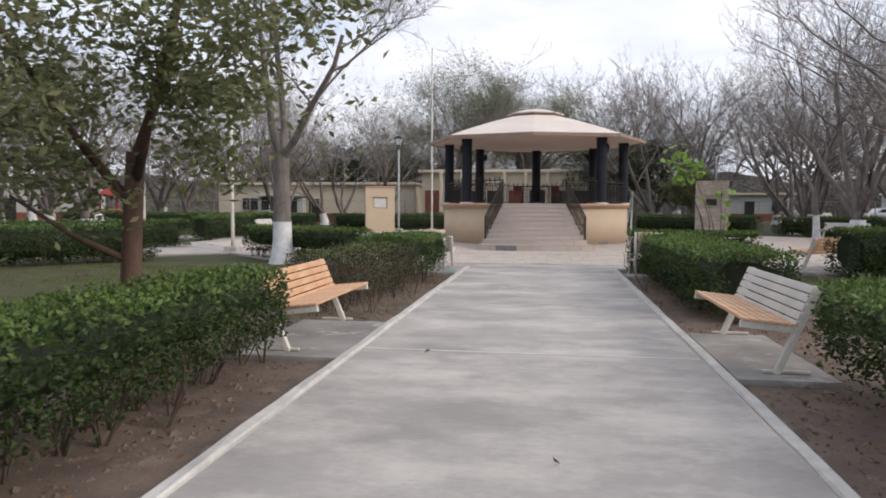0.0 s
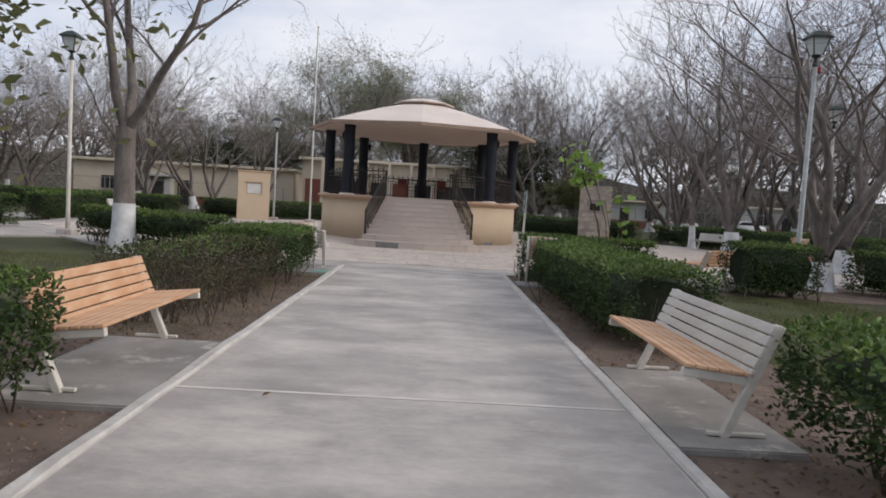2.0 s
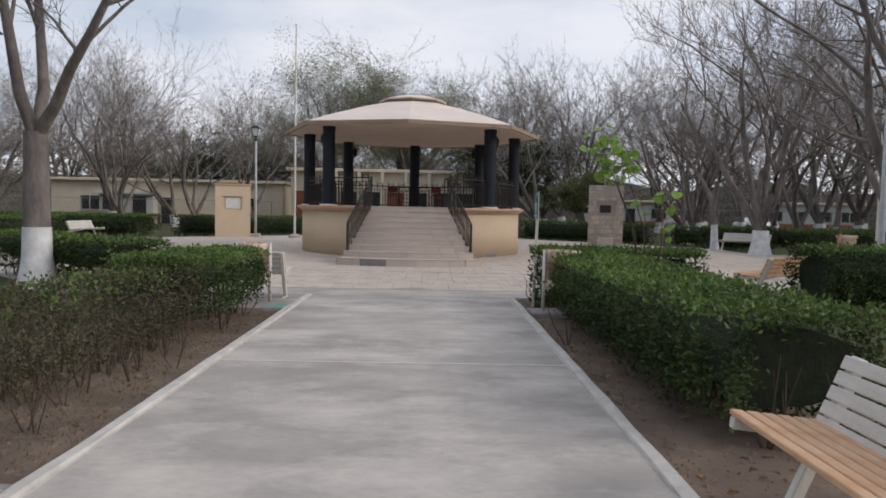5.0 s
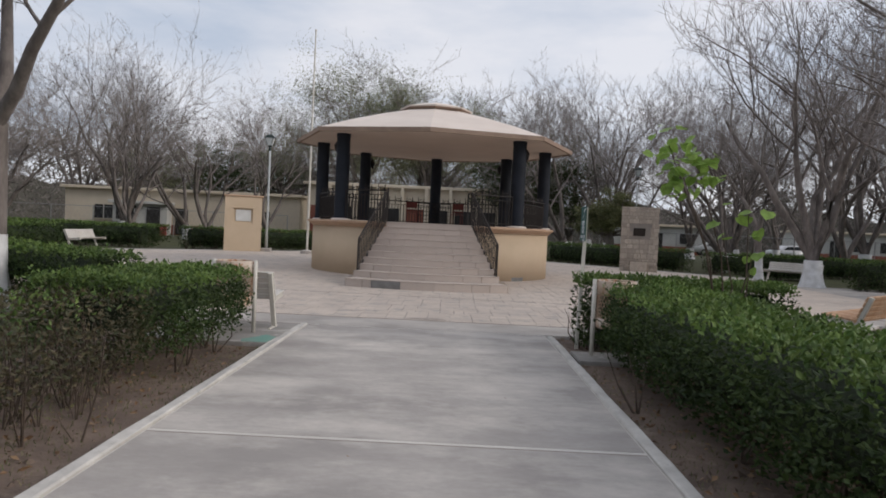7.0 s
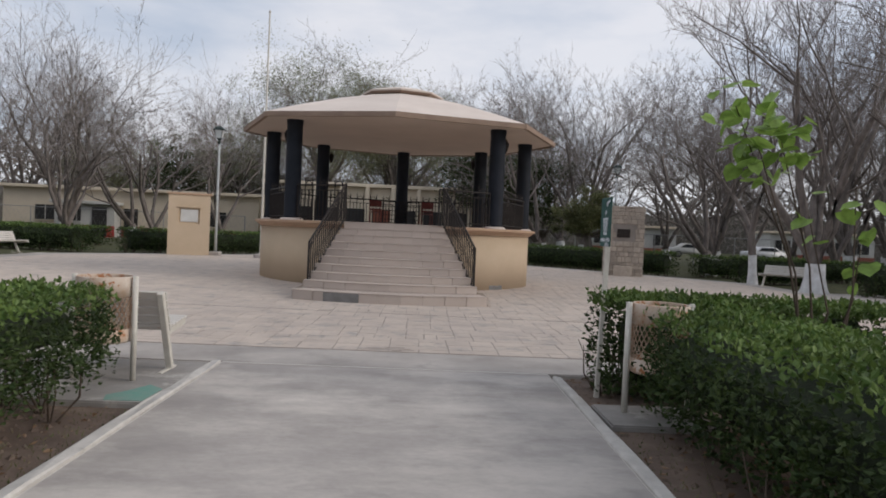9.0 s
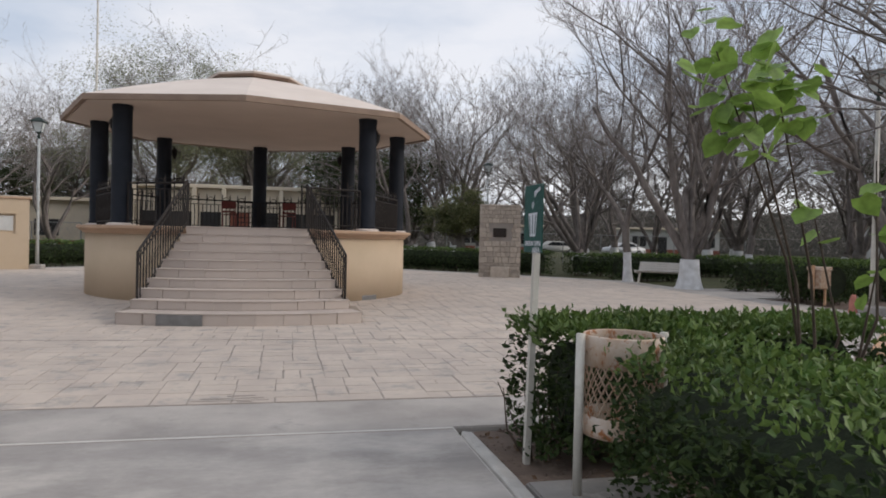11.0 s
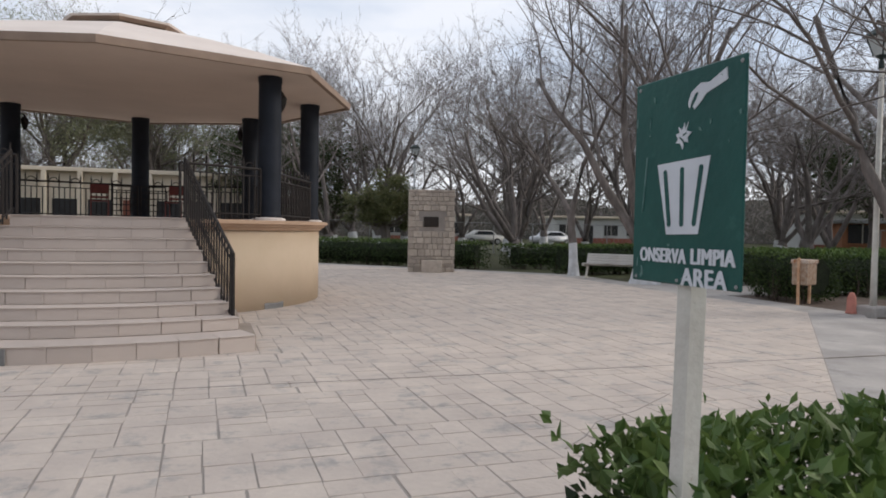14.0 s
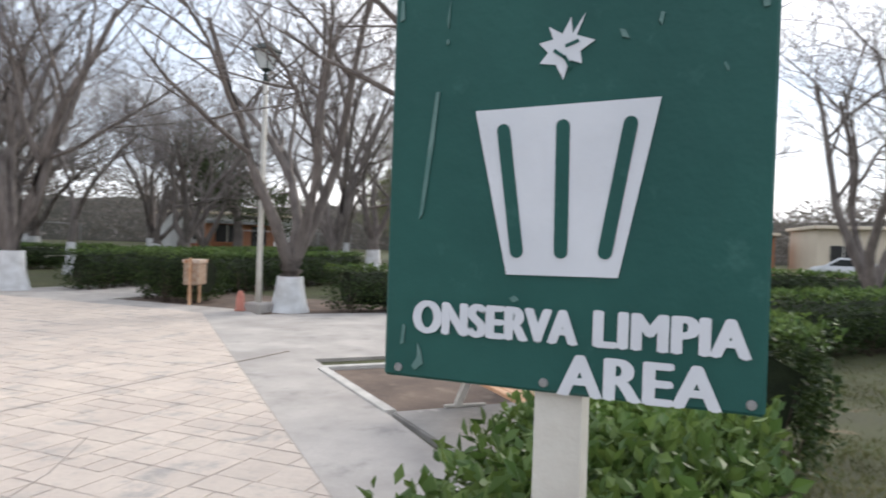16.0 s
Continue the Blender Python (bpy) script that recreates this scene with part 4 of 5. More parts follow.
# far woods that close the view all round
rng = np.random.default_rng(91)
n = 120000
a = rng.uniform(0, 2 * np.pi, n)
r = rng.uniform(84, 112, n)
top = 8.6 + 2.0 * np.sin(a * 9) + 1.5 * np.sin(a * 23 + 1)
p = np.stack([r * np.cos(a), 25 + r * np.sin(a), rng.uniform(0, 1, n) ** .8 * top], 1)
M_FARWOOD = leaf_mat("far_winter_wood", (0.135, 0.125, 0.108), (0.22, 0.198, 0.185), rough=0.95, spec=0.0)
v, f = leaf_cloud(p, 1.0, rng, up=.8, squash=.2)
tagged(part("distant_woods", np_mesh("distant_woods", v, f, M_FARWOOD), None), "far grey-brown winter woods beyond the park", "woods", kind="stuff")

# low hazy tree line behind the woods
bm = bmesh.new()
ring = []
for i in range(240):
    a = 2 * math.pi * i / 240
    hz = 6.4 + 1.6 * noise.noise((math.cos(a) * 9, math.sin(a) * 9, 0)) + .9 * noise.noise((math.cos(a) * 40, math.sin(a) * 40, 5))
    ring.append([bm.verts.new((r * math.cos(a), 25 + r * math.sin(a), z)) for r, z in ((113, -.3), (113, hz), (118, hz * .9), (118, -.3))])
for p, q in zip(ring, ring[1:] + ring[:1]):
    for k in range(3):
        bm.faces.new((p[k], q[k], q[k + 1], p[k + 1]))
M_FARLINE = mat("far_tree_line", (0.185, 0.172, 0.155), (0.11, 0.108, 0.09), 0.95, 0.25, 1.6, 1.0)
tagged(part("backdrop", bm, M_FARLINE), "hazy grey-green tree line on the horizon", "backdrop", kind="structure")


# ---- benches ----
def bench(m, slat_back, slat_seat, label, name="bench"):
    """A slatted park bench on two raked posts; it runs along y, its seat towards -x."""
    ob = thing(name, label, "bench", m, "park benches")
    L = 1.0
    ob_top, ob_foot = Vector((.30, 0, .76)), Vector((-.02, 0, 0))
    d = (ob_top - ob_foot).normalized()
    for s in (-1, 1):
        y = s * (L - .04)
        fr = part("end_frame", boxed(-.03, y - .03, -.02, .03, y + .03, ob_top.length if False else .83, .006), M_WHITE, ob, "cream painted steel post")
        fr.data.transform(Matrix.Translation(ob_foot) @ Matrix.Rotation(math.atan2(d.x, d.z), 4, "Y") if False else Matrix.Translation((ob_foot.x, 0, 0)) @ Matrix.Rotation(math.atan2(d.x, d.z), 4, "Y"))
        arm = boxed(-.28, y - .025, -.03, .22, y + .025, .03, .005)
        arm.transform(Matrix.Translation((-.06, 0, .40)) @ Matrix.Rotation(radians(6), 4, "Y"))
        part("seat_bracket", arm, M_WHITE, ob)
        part("foot_bar", boxed(-.14, y - .02, .0, .26, y + .02, .025, .004), M_WHITE, ob)
    back = as_mesh("back_slat", boxed(-.014, -L, -.036, .014, L, .036, .005), slat_back)
    seat = as_mesh("seat_slat", boxed(-.034, -L, -.014, .034, L, .014, .005), slat_seat)
    for k in range(5):
        h = .80 - k * .083
        p = ob_foot + d * h
        o = part("back_slat", back, None, ob)
        o.matrix_basis = Matrix.Translation((p.x - .045, 0, p.z)) @ Matrix.Rotation(math.atan2(d.x, d.z), 4, "Y")
    for k in range(6):
        x = -.30 + k * .081
        o = part("seat_slat", seat, None, ob)
        o.matrix_basis = Matrix.Translation((x, 0, .447 - (x + .06) * .105)) @ Matrix.Rotation(radians(6), 4, "Y")
    return ob


bench(pose(2.28, 8.52, 0.02), M_SLATW, M_SLATO, "worn white slatted bench with an orange rusty seat")
bench(pose(-2.33, 8.72, 0.02, 0, 0, 180), M_SLATO, M_SLATO, "peeling orange slatted park bench on a concrete pad")
BW = "white painted slatted park bench beside trees"
bench(pose(13.35, 34.75, 0.0, 0, 0, 40), M_SLATW, M_SLATW, BW)
bench(pose(-14.0, 35.2, 0.0, 0, 0, 180), M_SLATW, M_SLATW, "cream slatted park bench at the plaza edge")
bench(pose(-2.95, 17.5, 0.0, 0, 0, -90), M_SLATW, M_SLATW, "pale slatted bench with its back to the path corner")
bench(pose(6.68, 18.59, 0.012, 0, 0, -48), M_SLATO, M_SLATO, "peeling orange slatted bench on the plaza edge")
bench(pose(21.5, 41.3, 0.0, 0, 0, 90), M_SLATW, M_SLATW, BW)


def pad(poly, label="grey concrete pad under a bench"):
    return setting("pad", slab(poly, -0.2, 0.012, 0.012), M_PADC, label, "paving")


pad([(1.86, 7.29), (2.72, 7.29), (2.72, 9.5), (1.86, 9.5)])
pad([(-2.84, 7.52), (-1.72, 7.52), (-1.72, 9.66), (-2.84, 9.66)])
pad([(1.89, 16.05), (2.75, 16.05), (2.75, 16.72), (1.89, 16.72)], "small concrete pad under a litter bin")
corner_pad = pad([(-3.4, 16.2), (-1.72, 16.2), (-1.72, 17.9), (-3.4, 17.9)], "concrete pad under a litter bin and bench")
part("paint_stain", slab([(-2.05, 16.24), (-1.76, 16.25), (-1.75, 16.66), (-1.9, 16.8), (-2.0, 16.55), (-2.1, 16.4)], .0125, .0165), M_TEAL, corner_pad, "faded teal paint stain")
c45 = Vector((.738, -.675))
t45 = Vector((.675, .738))
b0 = Vector((6.93, 19.68))
pad([tuple(b0 - t45 * 2.1), tuple(b0 - t45 * 2.1 + c45 * 1.3), tuple(b0 + c45 * 1.3), tuple(b0)])
# soil wedge between band, bench pad and side path
setting("soil_bed", slab([tuple(b0 + t45 * .1 + c45 * .05), tuple(b0 + t45 * .1 + c45 * 5), tuple(b0 + t45 * 2.2 + c45 * 5), tuple(b0 + t45 * 2.2 + c45 * .05)], -.3, -.03), M_SOIL, "bare soil wedge beside the side path", "soil")
for a, b in ((b0 + t45 * 0.05, b0 + t45 * 2.2), (b0 + t45 * 2.25, b0 + t45 * 2.25 + c45 * 8)):
    setting("kerb", slab(strip(a.x, a.y, b.x, b.y, .06), -.1, .014, .008), M_KERB, "pale concrete kerb round a soil bed", "kerb")
setting("soil_bed", slab([(13.0, 25.2), (12.75, 26.3), (12.75, 29.6), (16.5, 29.6), (16.5, 22.0)], -.3, -.03), M_SOIL, "bare soil round a tree and lamp post", "soil")
setting("soil_bed", slab([(6.0, 16.6), (11, 16.6), (11, 20), (9, 20), (6.0, 18.2)], -.3, -.038), M_SOIL, "bare soil round a tree foot", "soil")


# ---- litter bins ----
def wire_bin(m, label):
    """A round expanded-metal basket hung between two posts."""
    ob = thing("litter_bin", label, "litter bin", m, "hanging litter bins")
    for s in (-1, 1):
        part("post", tubed([(s * .27, 0, 0), (s * .27, 0, .98)], .026, 10), M_WHITE, ob, "cream painted post with rust chips", True)
    part("top_band", lathe([(.225, .80), (.232, .80), (.232, .965), (.225, .975), (.222, .965), (.225, .80)], 28), M_RUSTPAINT, ob, "rusty painted sheet band", True)
    part("bottom_band", lathe([(0, .40), (.222, .40), (.23, .42), (.23, .52), (.224, .52), (.222, .42), (0, .415)], 28), M_RUSTPAINT, ob, "", True)
    bm = bmesh.new()
    n = 30
    for k in range(n):
        for s in (-1, 1):
            pts = []
            for i in range(5):
                a = 2 * math.pi * k / n + s * i * .17
                pts.append((.226 * math.cos(a), .226 * math.sin(a), .52 + i * .07))
            tube(bm, pts, .0045, 4)
    part("mesh_basket", bm, M_RUST, ob, "rusty expanded-metal mesh")
    part("pivot", tubed([(-.27, 0, .88), (.27, 0, .88)], .008, 6), M_RUST, ob)
    return ob


wire_bin(pose(2.375, 16.485, -.05, 0, 0, 3), "rusty mesh litter bin hung on white posts beside a hedge")
wire_bin(pose(-2.38, 16.95, -.05, 0, 0, -3), "rusty mesh litter bin hung on white posts beside a hedge")
small = thing("litter_bin", "faded orange litter bin on thin posts beside a shrub", "litter bin", pose(13.3, 27.5, 0, 0, 0, 20), "hanging litter bins")
for s in (-1, 1):
    part("post", boxed(s * .27 - .025, -.025, 0, s * .27 + .025, .025, 1.0 if s < 0 else .92, .005), M_SLATO, small)
part("bin_body", boxed(-.24, -.16, .42, .24, .16, .9, .02), M_RUST, small, "rusty brown bin body")
part("rim", boxed(-.26, -.18, .88, .26, .18, .96, .01), M_RUSTPAINT, small)


# ---- sign ----
sign = thing("sign", "weathered green metal litter sign with white picture and lettering", "sign", pose(2.067, 17.19, 0.088, 0, 0, -90) @ Matrix.Scale(.92, 4))
board = part("board", boxed(-.190, -.004, 1.395, .190, .004, 1.885, .003), M_SIGN, sign, "dark green painted sheet-metal board")
post_bm = loft([[(-.023 + dx, .007 + dy, z), (.025 + dx, .007 + dy, z), (.025 + dx, .05 + dy, z), (-.023 + dx, .05 + dy, z)]
                for dx, dy, z in ((.014, -.045, -.17), (.0, -.0, 1.385), (0, 0, 1.88))])
part("post", post_bm, M_WHITE, sign, "cream square steel post")


from mathutils.geometry import tessellate_polygon


def flat(name, poly, holes=(), label=""):
    """A thin raised shape on the board, with slots cut out as darker insets."""
    bm = bmesh.new()
    low = [bm.verts.new((x, -.0045, z)) for x, z in poly]
    top = [bm.verts.new((x, -.0062, z)) for x, z in poly]
    for t in tessellate_polygon([[Vector((x, z, 0)) for x, z in poly]]):
        bm.faces.new([top[i] for i in t])
    for i in range(len(poly)):
        j = (i + 1) % len(poly)
        bm.faces.new((low[i], low[j], top[j], top[i]))
    bmesh.ops.recalc_face_normals(bm, faces=bm.faces)
    return part(name, bm, M_SIGNW, board, label)


S = 17.713
can = flat("can_symbol", [(S - 17.806, 1.678), (S - 17.767, 1.511), (S - 17.656, 1.513), (S - 17.622, 1.685)], label="white litter-can shape")
for (y0, z0), (y1, z1) in (((17.775, 1.657), (17.757, 1.535)), ((17.714, 1.660), (17.712, 1.536)), ((17.649, 1.661), (17.669, 1.537))):
    a, b = Vector((S - y0, 0, z0)), Vector((S - y1, 0, z1))
    u = (b - a).normalized()
    w = Vector((-u.z, 0, u.x)) * .0068
    bm = bmesh.new()
    ring = []
    for c, t0 in ((a, math.pi), (b, 0)):
        for k in range(7):
            t = t0 + math.pi * (k / 6 - .5)
            ring.append(c + u * math.cos(t) * .0068 + w.normalized() * math.sin(t) * .0068)
    low = [bm.verts.new((p.x, -.0062, p.z)) for p in ring]
    top = [bm.verts.new((p.x, -.0072, p.z)) for p in ring]
    bm.faces.new(top)
    for i in range(len(ring)):
        j = (i + 1) % len(ring)
        bm.faces.new((low[i], low[j], top[j], top[i]))
    bmesh.ops.recalc_face_normals(bm, faces=bm.faces)
    part("slot", bm, M_SIGN, can)
sx, sz = S - 17.714, 1.737
star = [(.018, .033), (.010, .012), (.028, .006), (.014, -.004), (.016, -.016), (.004, -.012), (-.002, -.031), (-.010, -.016), (-.026, -.014), (-.018, -.004), (-.027, .006), (-.013, .009), (-.018, .022), (-.004, .014), (.004, .03), (.006, .014)]
crumple = flat("crumpled_paper_symbol", [(sx + x, sz + z) for x, z in star], label="white crumpled-paper shape")
for dx, dz, an in ((-.006, -.006, 35), (.006, .004, -20), (.002, -.014, 60)):
    bm = boxed(-.007, -.0072, -.0016, .007, -.0060, .0016)
    bm.transform(Matrix.Translation((sx + dx, 0, sz + dz)) @ Matrix.Rotation(radians(an), 4, "Y"))
    part("crease", bm, M_SIGN, crumple)
grip = [(S - 17.578, 1.866), (S - 17.63, 1.845), (S - 17.66, 1.848), (S - 17.69, 1.832), (S - 17.701, 1.808), (S - 17.695, 1.797), (S - 17.688, 1.812), (S - 17.676, 1.828), (S - 17.664, 1.83), (S - 17.672, 1.815), (S - 17.684, 1.80), (S - 17.678, 1.793), (S - 17.655, 1.808), (S - 17.64, 1.822), (S - 17.575, 1.840)]
flat("pincer_symbol", grip, label="white symbol that drops the paper")


def words(text, x, z, width, height, name):
    cu = bpy.data.curves.new(name, "FONT")
    cu.body, cu.size, cu.extrude = text, 1.0, 0.002
    cu.space_character = 1.06
    tmp = new(name, cu)
    dep = bpy.context.evaluated_depsgraph_get()
    me = bpy.data.meshes.new_from_object(tmp.evaluated_get(dep))
    bpy.data.objects.remove(tmp)
    co = np.empty(len(me.vertices) * 3)
    me.vertices.foreach_get("co", co)
    co = co.reshape(-1, 3)
    lo, hi = co.min(0), co.max(0)
    out = np.empty_like(co)
    out[:, 0] = x + (co[:, 0] - lo[0]) / (hi[0] - lo[0]) * width
    out[:, 1] = -.0055 - (co[:, 2] - lo[2]) / (hi[2] - lo[2]) * .0006
    out[:, 2] = z + (co[:, 1] - lo[1]) / (hi[1] - lo[1]) * height
    me.vertices.foreach_set("co", out.ravel())
    me.materials.clear()
    me.materials.append(M_SIGNW)
    bm = bmesh.new()
    for k, (dx, dz) in enumerate(((-.003, 0), (-.0015, .001), (0, -.001), (.0015, .001), (.003, 0))):
        bm.from_mesh(me)
        for v in list(bm.verts)[-len(me.vertices):]:
            v.co.x += dx
            v.co.z += dz
            v.co.y -= k * .0001
    return part(name, bm, M_SIGNW, board)


words("ONSERVA", S - 17.866, 1.445, .171, .033, "lettering")
words("LIMPIA", S - 17.675, 1.446, .136, .034, "lettering")
words("AREA", S - 17.708, 1.396, .146, .039, "lettering")
for y, z in ((17.712, 1.655), (17.885, 1.405), (17.535, 1.405), (17.725, 1.405), (17.535, 1.87), (17.885, 1.87)):
    part("bolt", lathe([(0, 0), (.005, 0), (.004, .002), (0, .0025)], 8), M_GALV, sign).matrix_basis = Matrix.Translation((S - y, -.0045, z)) @ Matrix.Rotation(radians(90), 4, "X")


for poly in ([(-.138, 1.70), (-.134, 1.70), (-.140, 1.64), (-.149, 1.57), (-.153, 1.565), (-.146, 1.63)],
             [(-.150, 1.433), (-.146, 1.425), (-.143, 1.412), (-.152, 1.404), (-.156, 1.408), (-.150, 1.418)],
             [(-.168, 1.452), (-.165, 1.45), (-.166, 1.432), (-.17, 1.43)],
             [(.05, 1.752), (.056, 1.75), (.06, 1.742), (.053, 1.744)], [(.088, 1.765), (.091, 1.764), (.089, 1.752), (.086, 1.757)],
             [(-.05, 1.487), (-.045, 1.49), (-.04, 1.486), (-.046, 1.483)], [(-.182, 1.80), (-.179, 1.80), (-.178, 1.78), (-.183, 1.778)],
             [(.174, 1.77), (.18, 1.772), (.181, 1.762), (.176, 1.761)], [(-.115, 1.47), (-.11, 1.473), (-.108, 1.468), (-.113, 1.466)]):
    chip = flat("paint_chip", poly, label="chipped paint showing pale metal")
    chip.data.materials[0] = M_CHIP


# small scuffs and flaking paint over the board
rc = random.Random(31)
for _ in range(26):
    cx, cz = rc.uniform(-.18, .18), rc.uniform(1.41, 1.87)
    if cz < 1.49 or (abs(cx) < .12 and cz < 1.80):
        continue
    tall, wide = rc.choice((.004, .006, .012, .02)), rc.uniform(.0012, .0028)
    lean = rc.uniform(-.004, .004)
    chip = flat("paint_chip", [(cx - wide, cz), (cx, cz - tall * .5), (cx + wide, cz + rc.uniform(-.001, .001)), (cx + lean + wide * .4, cz + tall), (cx + lean - wide * .6, cz + tall * .8)])
    chip.data.materials[0] = M_CHIP


# ---- street lamps ----
def lamp_post(x, y, h, label, base=True, m_post=None):
    ob = thing("street_lamp", label, "street lamp", pose(x, y, 0), "lantern posts of the park")
    part("pole", tubed([(0, 0, 0), (0, 0, 1.0), (.01, 0, h - .75)], .065, 10, .045), m_post or M_POST, ob, "chipped grey painted steel pole", True)
    if base:
        part("base_block", boxed(-.22, -.22, -.1, .22, .22, .17, .03), M_BAND, ob, "rough concrete base block")
    z = h - .75
    part("neck", lathe([(0, z - .03), (.06, z - .03), (.05, z + .08), (.03, z + .14), (.1, z + .2), (.1, z + .22), (0, z + .22)], 10), M_GREENMET, ob)
    q = [(math.cos(math.pi / 4 + k * math.pi / 2), math.sin(math.pi / 4 + k * math.pi / 2)) for k in range(4)]
    part("glass", loft([[(a * .13, b * .13, z + .22) for a, b in q], [(a * .25, b * .25, z + .56) for a, b in q]]), M_GLASSW, ob, "frosted glass lantern panes")
    cap = part("lantern_cap", loft([[(a * .33, b * .33, z + .56) for a, b in q], [(a * .33, b * .33, z + .59) for a, b in q], [(a * .15, b * .15, z + .71) for a, b in q], [(a * .03, b * .03, z + .75) for a, b in q]]), M_GREENMET, ob, "dark green metal lantern cap")
    for a, b in q:
        part("lantern_bar", tubed([(a * .135, b * .135, z + .21), (a * .255, b * .255, z + .57)], .014, 4), M_GREENMET, ob)
    return ob


GL = "grey lantern post on a concrete block in the park"
lp = lamp_post(8.2, 18.0, 5.62, GL)
part("ribbon", boxed(.05, -.05, 4.72, .12, .02, 4.86, .02), M_RED, lp, "red cloth tied to the pole")
lamp_post(13.1, 25.7, 5.4, GL, m_post=M_WHITE)
lamp_post(-8.35, 40.7, 5.5, GL)
lamp_post(-9.75, 22.2, 5.5, GL, m_post=M_WHITE)
lamp_post(11.0, 49.0, 5.6, GL)
lamp_post(-19.5, 33, 5.5, GL, m_post=M_WHITE)
pole = thing("flagpole", "tall slim white flagpole behind the bandstand", "flagpole", pose(-6.3, 40.1, 0))
part("pole", tubed([(0, 0, -.05), (0, 0, 5), (0, 0, 10.2)], .055, 8, .03), M_WHITE, pole)
part("truck", lathe([(0, 10.18), (.05, 10.2), (.05, 10.25), (0, 10.3)], 8), M_WHITE, pole)
part("foot", lathe([(0, 0), (.3, 0), (.3, .15), (.1, .2), (0, .2)], 12), M_BAND, pole)
low = thing("bollard_post", "short white post with a small cap", "post", pose(-4.75, 37.2, 0))
part("post", tubed([(0, 0, 0), (0, 0, 1.4)], .04, 8), M_WHITE, low)
part("cap", lathe([(0, 1.39), (.1, 1.39), (.1, 1.42), (0, 1.45)], 8), M_WHITE, low)
tap = thing("standpipe", "thin white water standpipe in the lawn", "standpipe", pose(6.62, 16.9, -.05))
part("pipe", tubed([(0, 0, 0), (0, 0, .38), (.05, 0, .42), (.14, 0, .42), (.16, 0, .38)], .015, 6), M_WHITE, tap)
hyd = thing("traffic_bollard", "small faded red plastic bollard by the kerb", "bollard", pose(12.85, 25.95, 0) @ Matrix.Scale(.68, 4))
part("body", lathe([(0, 0), (.16, 0), (.15, .05), (.13, .1), (.12, .42), (.09, .5), (.06, .58), (0, .6)], 14), M_CONEM, hyd, "", True)

# ---- stone monument and notice plinth ----
mon = thing("monument", "upright stone-faced monument slab with a dark plaque", "monument", pose(8.5, 38.55, 0, 0, 0, -14))
part("core", boxed(-.78, -.18, 0, .78, .3, 2.78), M_JOINT, mon)
rnd = random.Random(9)
z = 0.0
while z < 2.76:
    h = min(rnd.uniform(.11, .24), 2.8 - z)
    x = -.8
    while x < .79:
        w = min(rnd.uniform(.12, .32), .8 - x)
        if w < .08:
            break
        if not (x + w > -.28 and x < .24 and z + h > 1.52 and z < 1.9):
            part("stone", boxed(x + .008, -.21 - rnd.uniform(0, .02), z + .008, x + w - .008, -.15, z + h - .008, .012), M_PINKSTONE, mon)
        x += w
    z += h
part("plaque", boxed(-.27, -.225, 1.54, .23, -.18, 1.88, .008), M_BRONZE, mon, "dark bronze plaque")
part("kicker_stone", boxed(-.35, -.42, 0, .35, -.2, .42, .02), M_PINKSTONE, mon)
plinth = thing("notice_plinth", "ochre plastered plinth with a recessed pale plaque", "monument", pose(-9.3, 40.1, 0, 0, 0, 17))
bm = boxed(-.82, -.02, 0, .82, .62, 2.5, .02)
part("body", bm, M_WALL, plinth)
for nm, b in (("front_panel", (-.82, -.09, 0, -.42, -.018, 2.5)), ("front_panel", (.42, -.09, 0, .82, -.018, 2.5)), ("front_panel", (-.42, -.09, 0, .42, -.018, 1.28)), ("front_panel", (-.42, -.09, 1.98, .42, -.018, 2.5))):
    part(nm, boxed(*b), M_WALL, plinth)
part("cap", boxed(-.88, -.14, 2.5, .88, .68, 2.58, .015), M_MOULD, plinth)
part("plaque", boxed(-.34, -.045, 1.38, .34, -.019, 1.9, .005), M_PLAQUE, plinth, "pale stone plaque")
part("hood", boxed(-.46, -.13, 1.97, .46, -.09, 2.03, .006), M_WALL, plinth)

# ---- buildings behind the park ----
def building(name, x, y, w, d, h, wall, label, turn=0.0, bays=6, base=M_REDBASE, roof=M_CREAM, door=True, bay=False):
    ob = thing(name, label, "building", pose(x, y, 0, 0, 0, turn), "buildings round the park")
    part("wall", boxed(-w / 2, 0, -.1, w / 2, d, h), wall, ob)
    part("base_course", boxed(-w / 2 - .03, -.04, -.1, w / 2 + .03, -.002, .75), base, ob, "red painted base course")
    part("roof", boxed(-w / 2 - .25, -.45, h, w / 2 + .25, d + .25, h + .22, .02), roof, ob)
    step = w / bays
    for k in range(bays):
        cx = -w / 2 + step * (k + .5)
        if bay:
            part("bay", boxed(cx - .6, -.06, 0.02, cx + .6, -.004, 2.75), M_DARK if k % 4 else M_REDBASE, ob)
            part("pillar", boxed(cx + .66, -.5, 0, cx + .9, -.25, 4.2, .02), M_CREAM, ob)
        elif door and k % 3 == 1:
            o = part("door", boxed(cx - .5, -.06, 0, cx + .5, -.004, 2.1), M_DARK, ob)
            part("frame", boxed(cx - .56, -.07, 2.1, cx + .56, -.005, 2.18), wall, o)
        else:
            o = part("window", boxed(cx - .75, -.05, 1.05, cx + .75, -.004, 2.15), M_DARK, ob)
            part("sill", boxed(cx - .82, -.12, .97, cx + .82, -.005, 1.05), wall, o)
            part("frame", boxed(cx - .03, -.075, 1.05, cx + .03, -.052, 2.15), M_WHITE, o)
    return ob


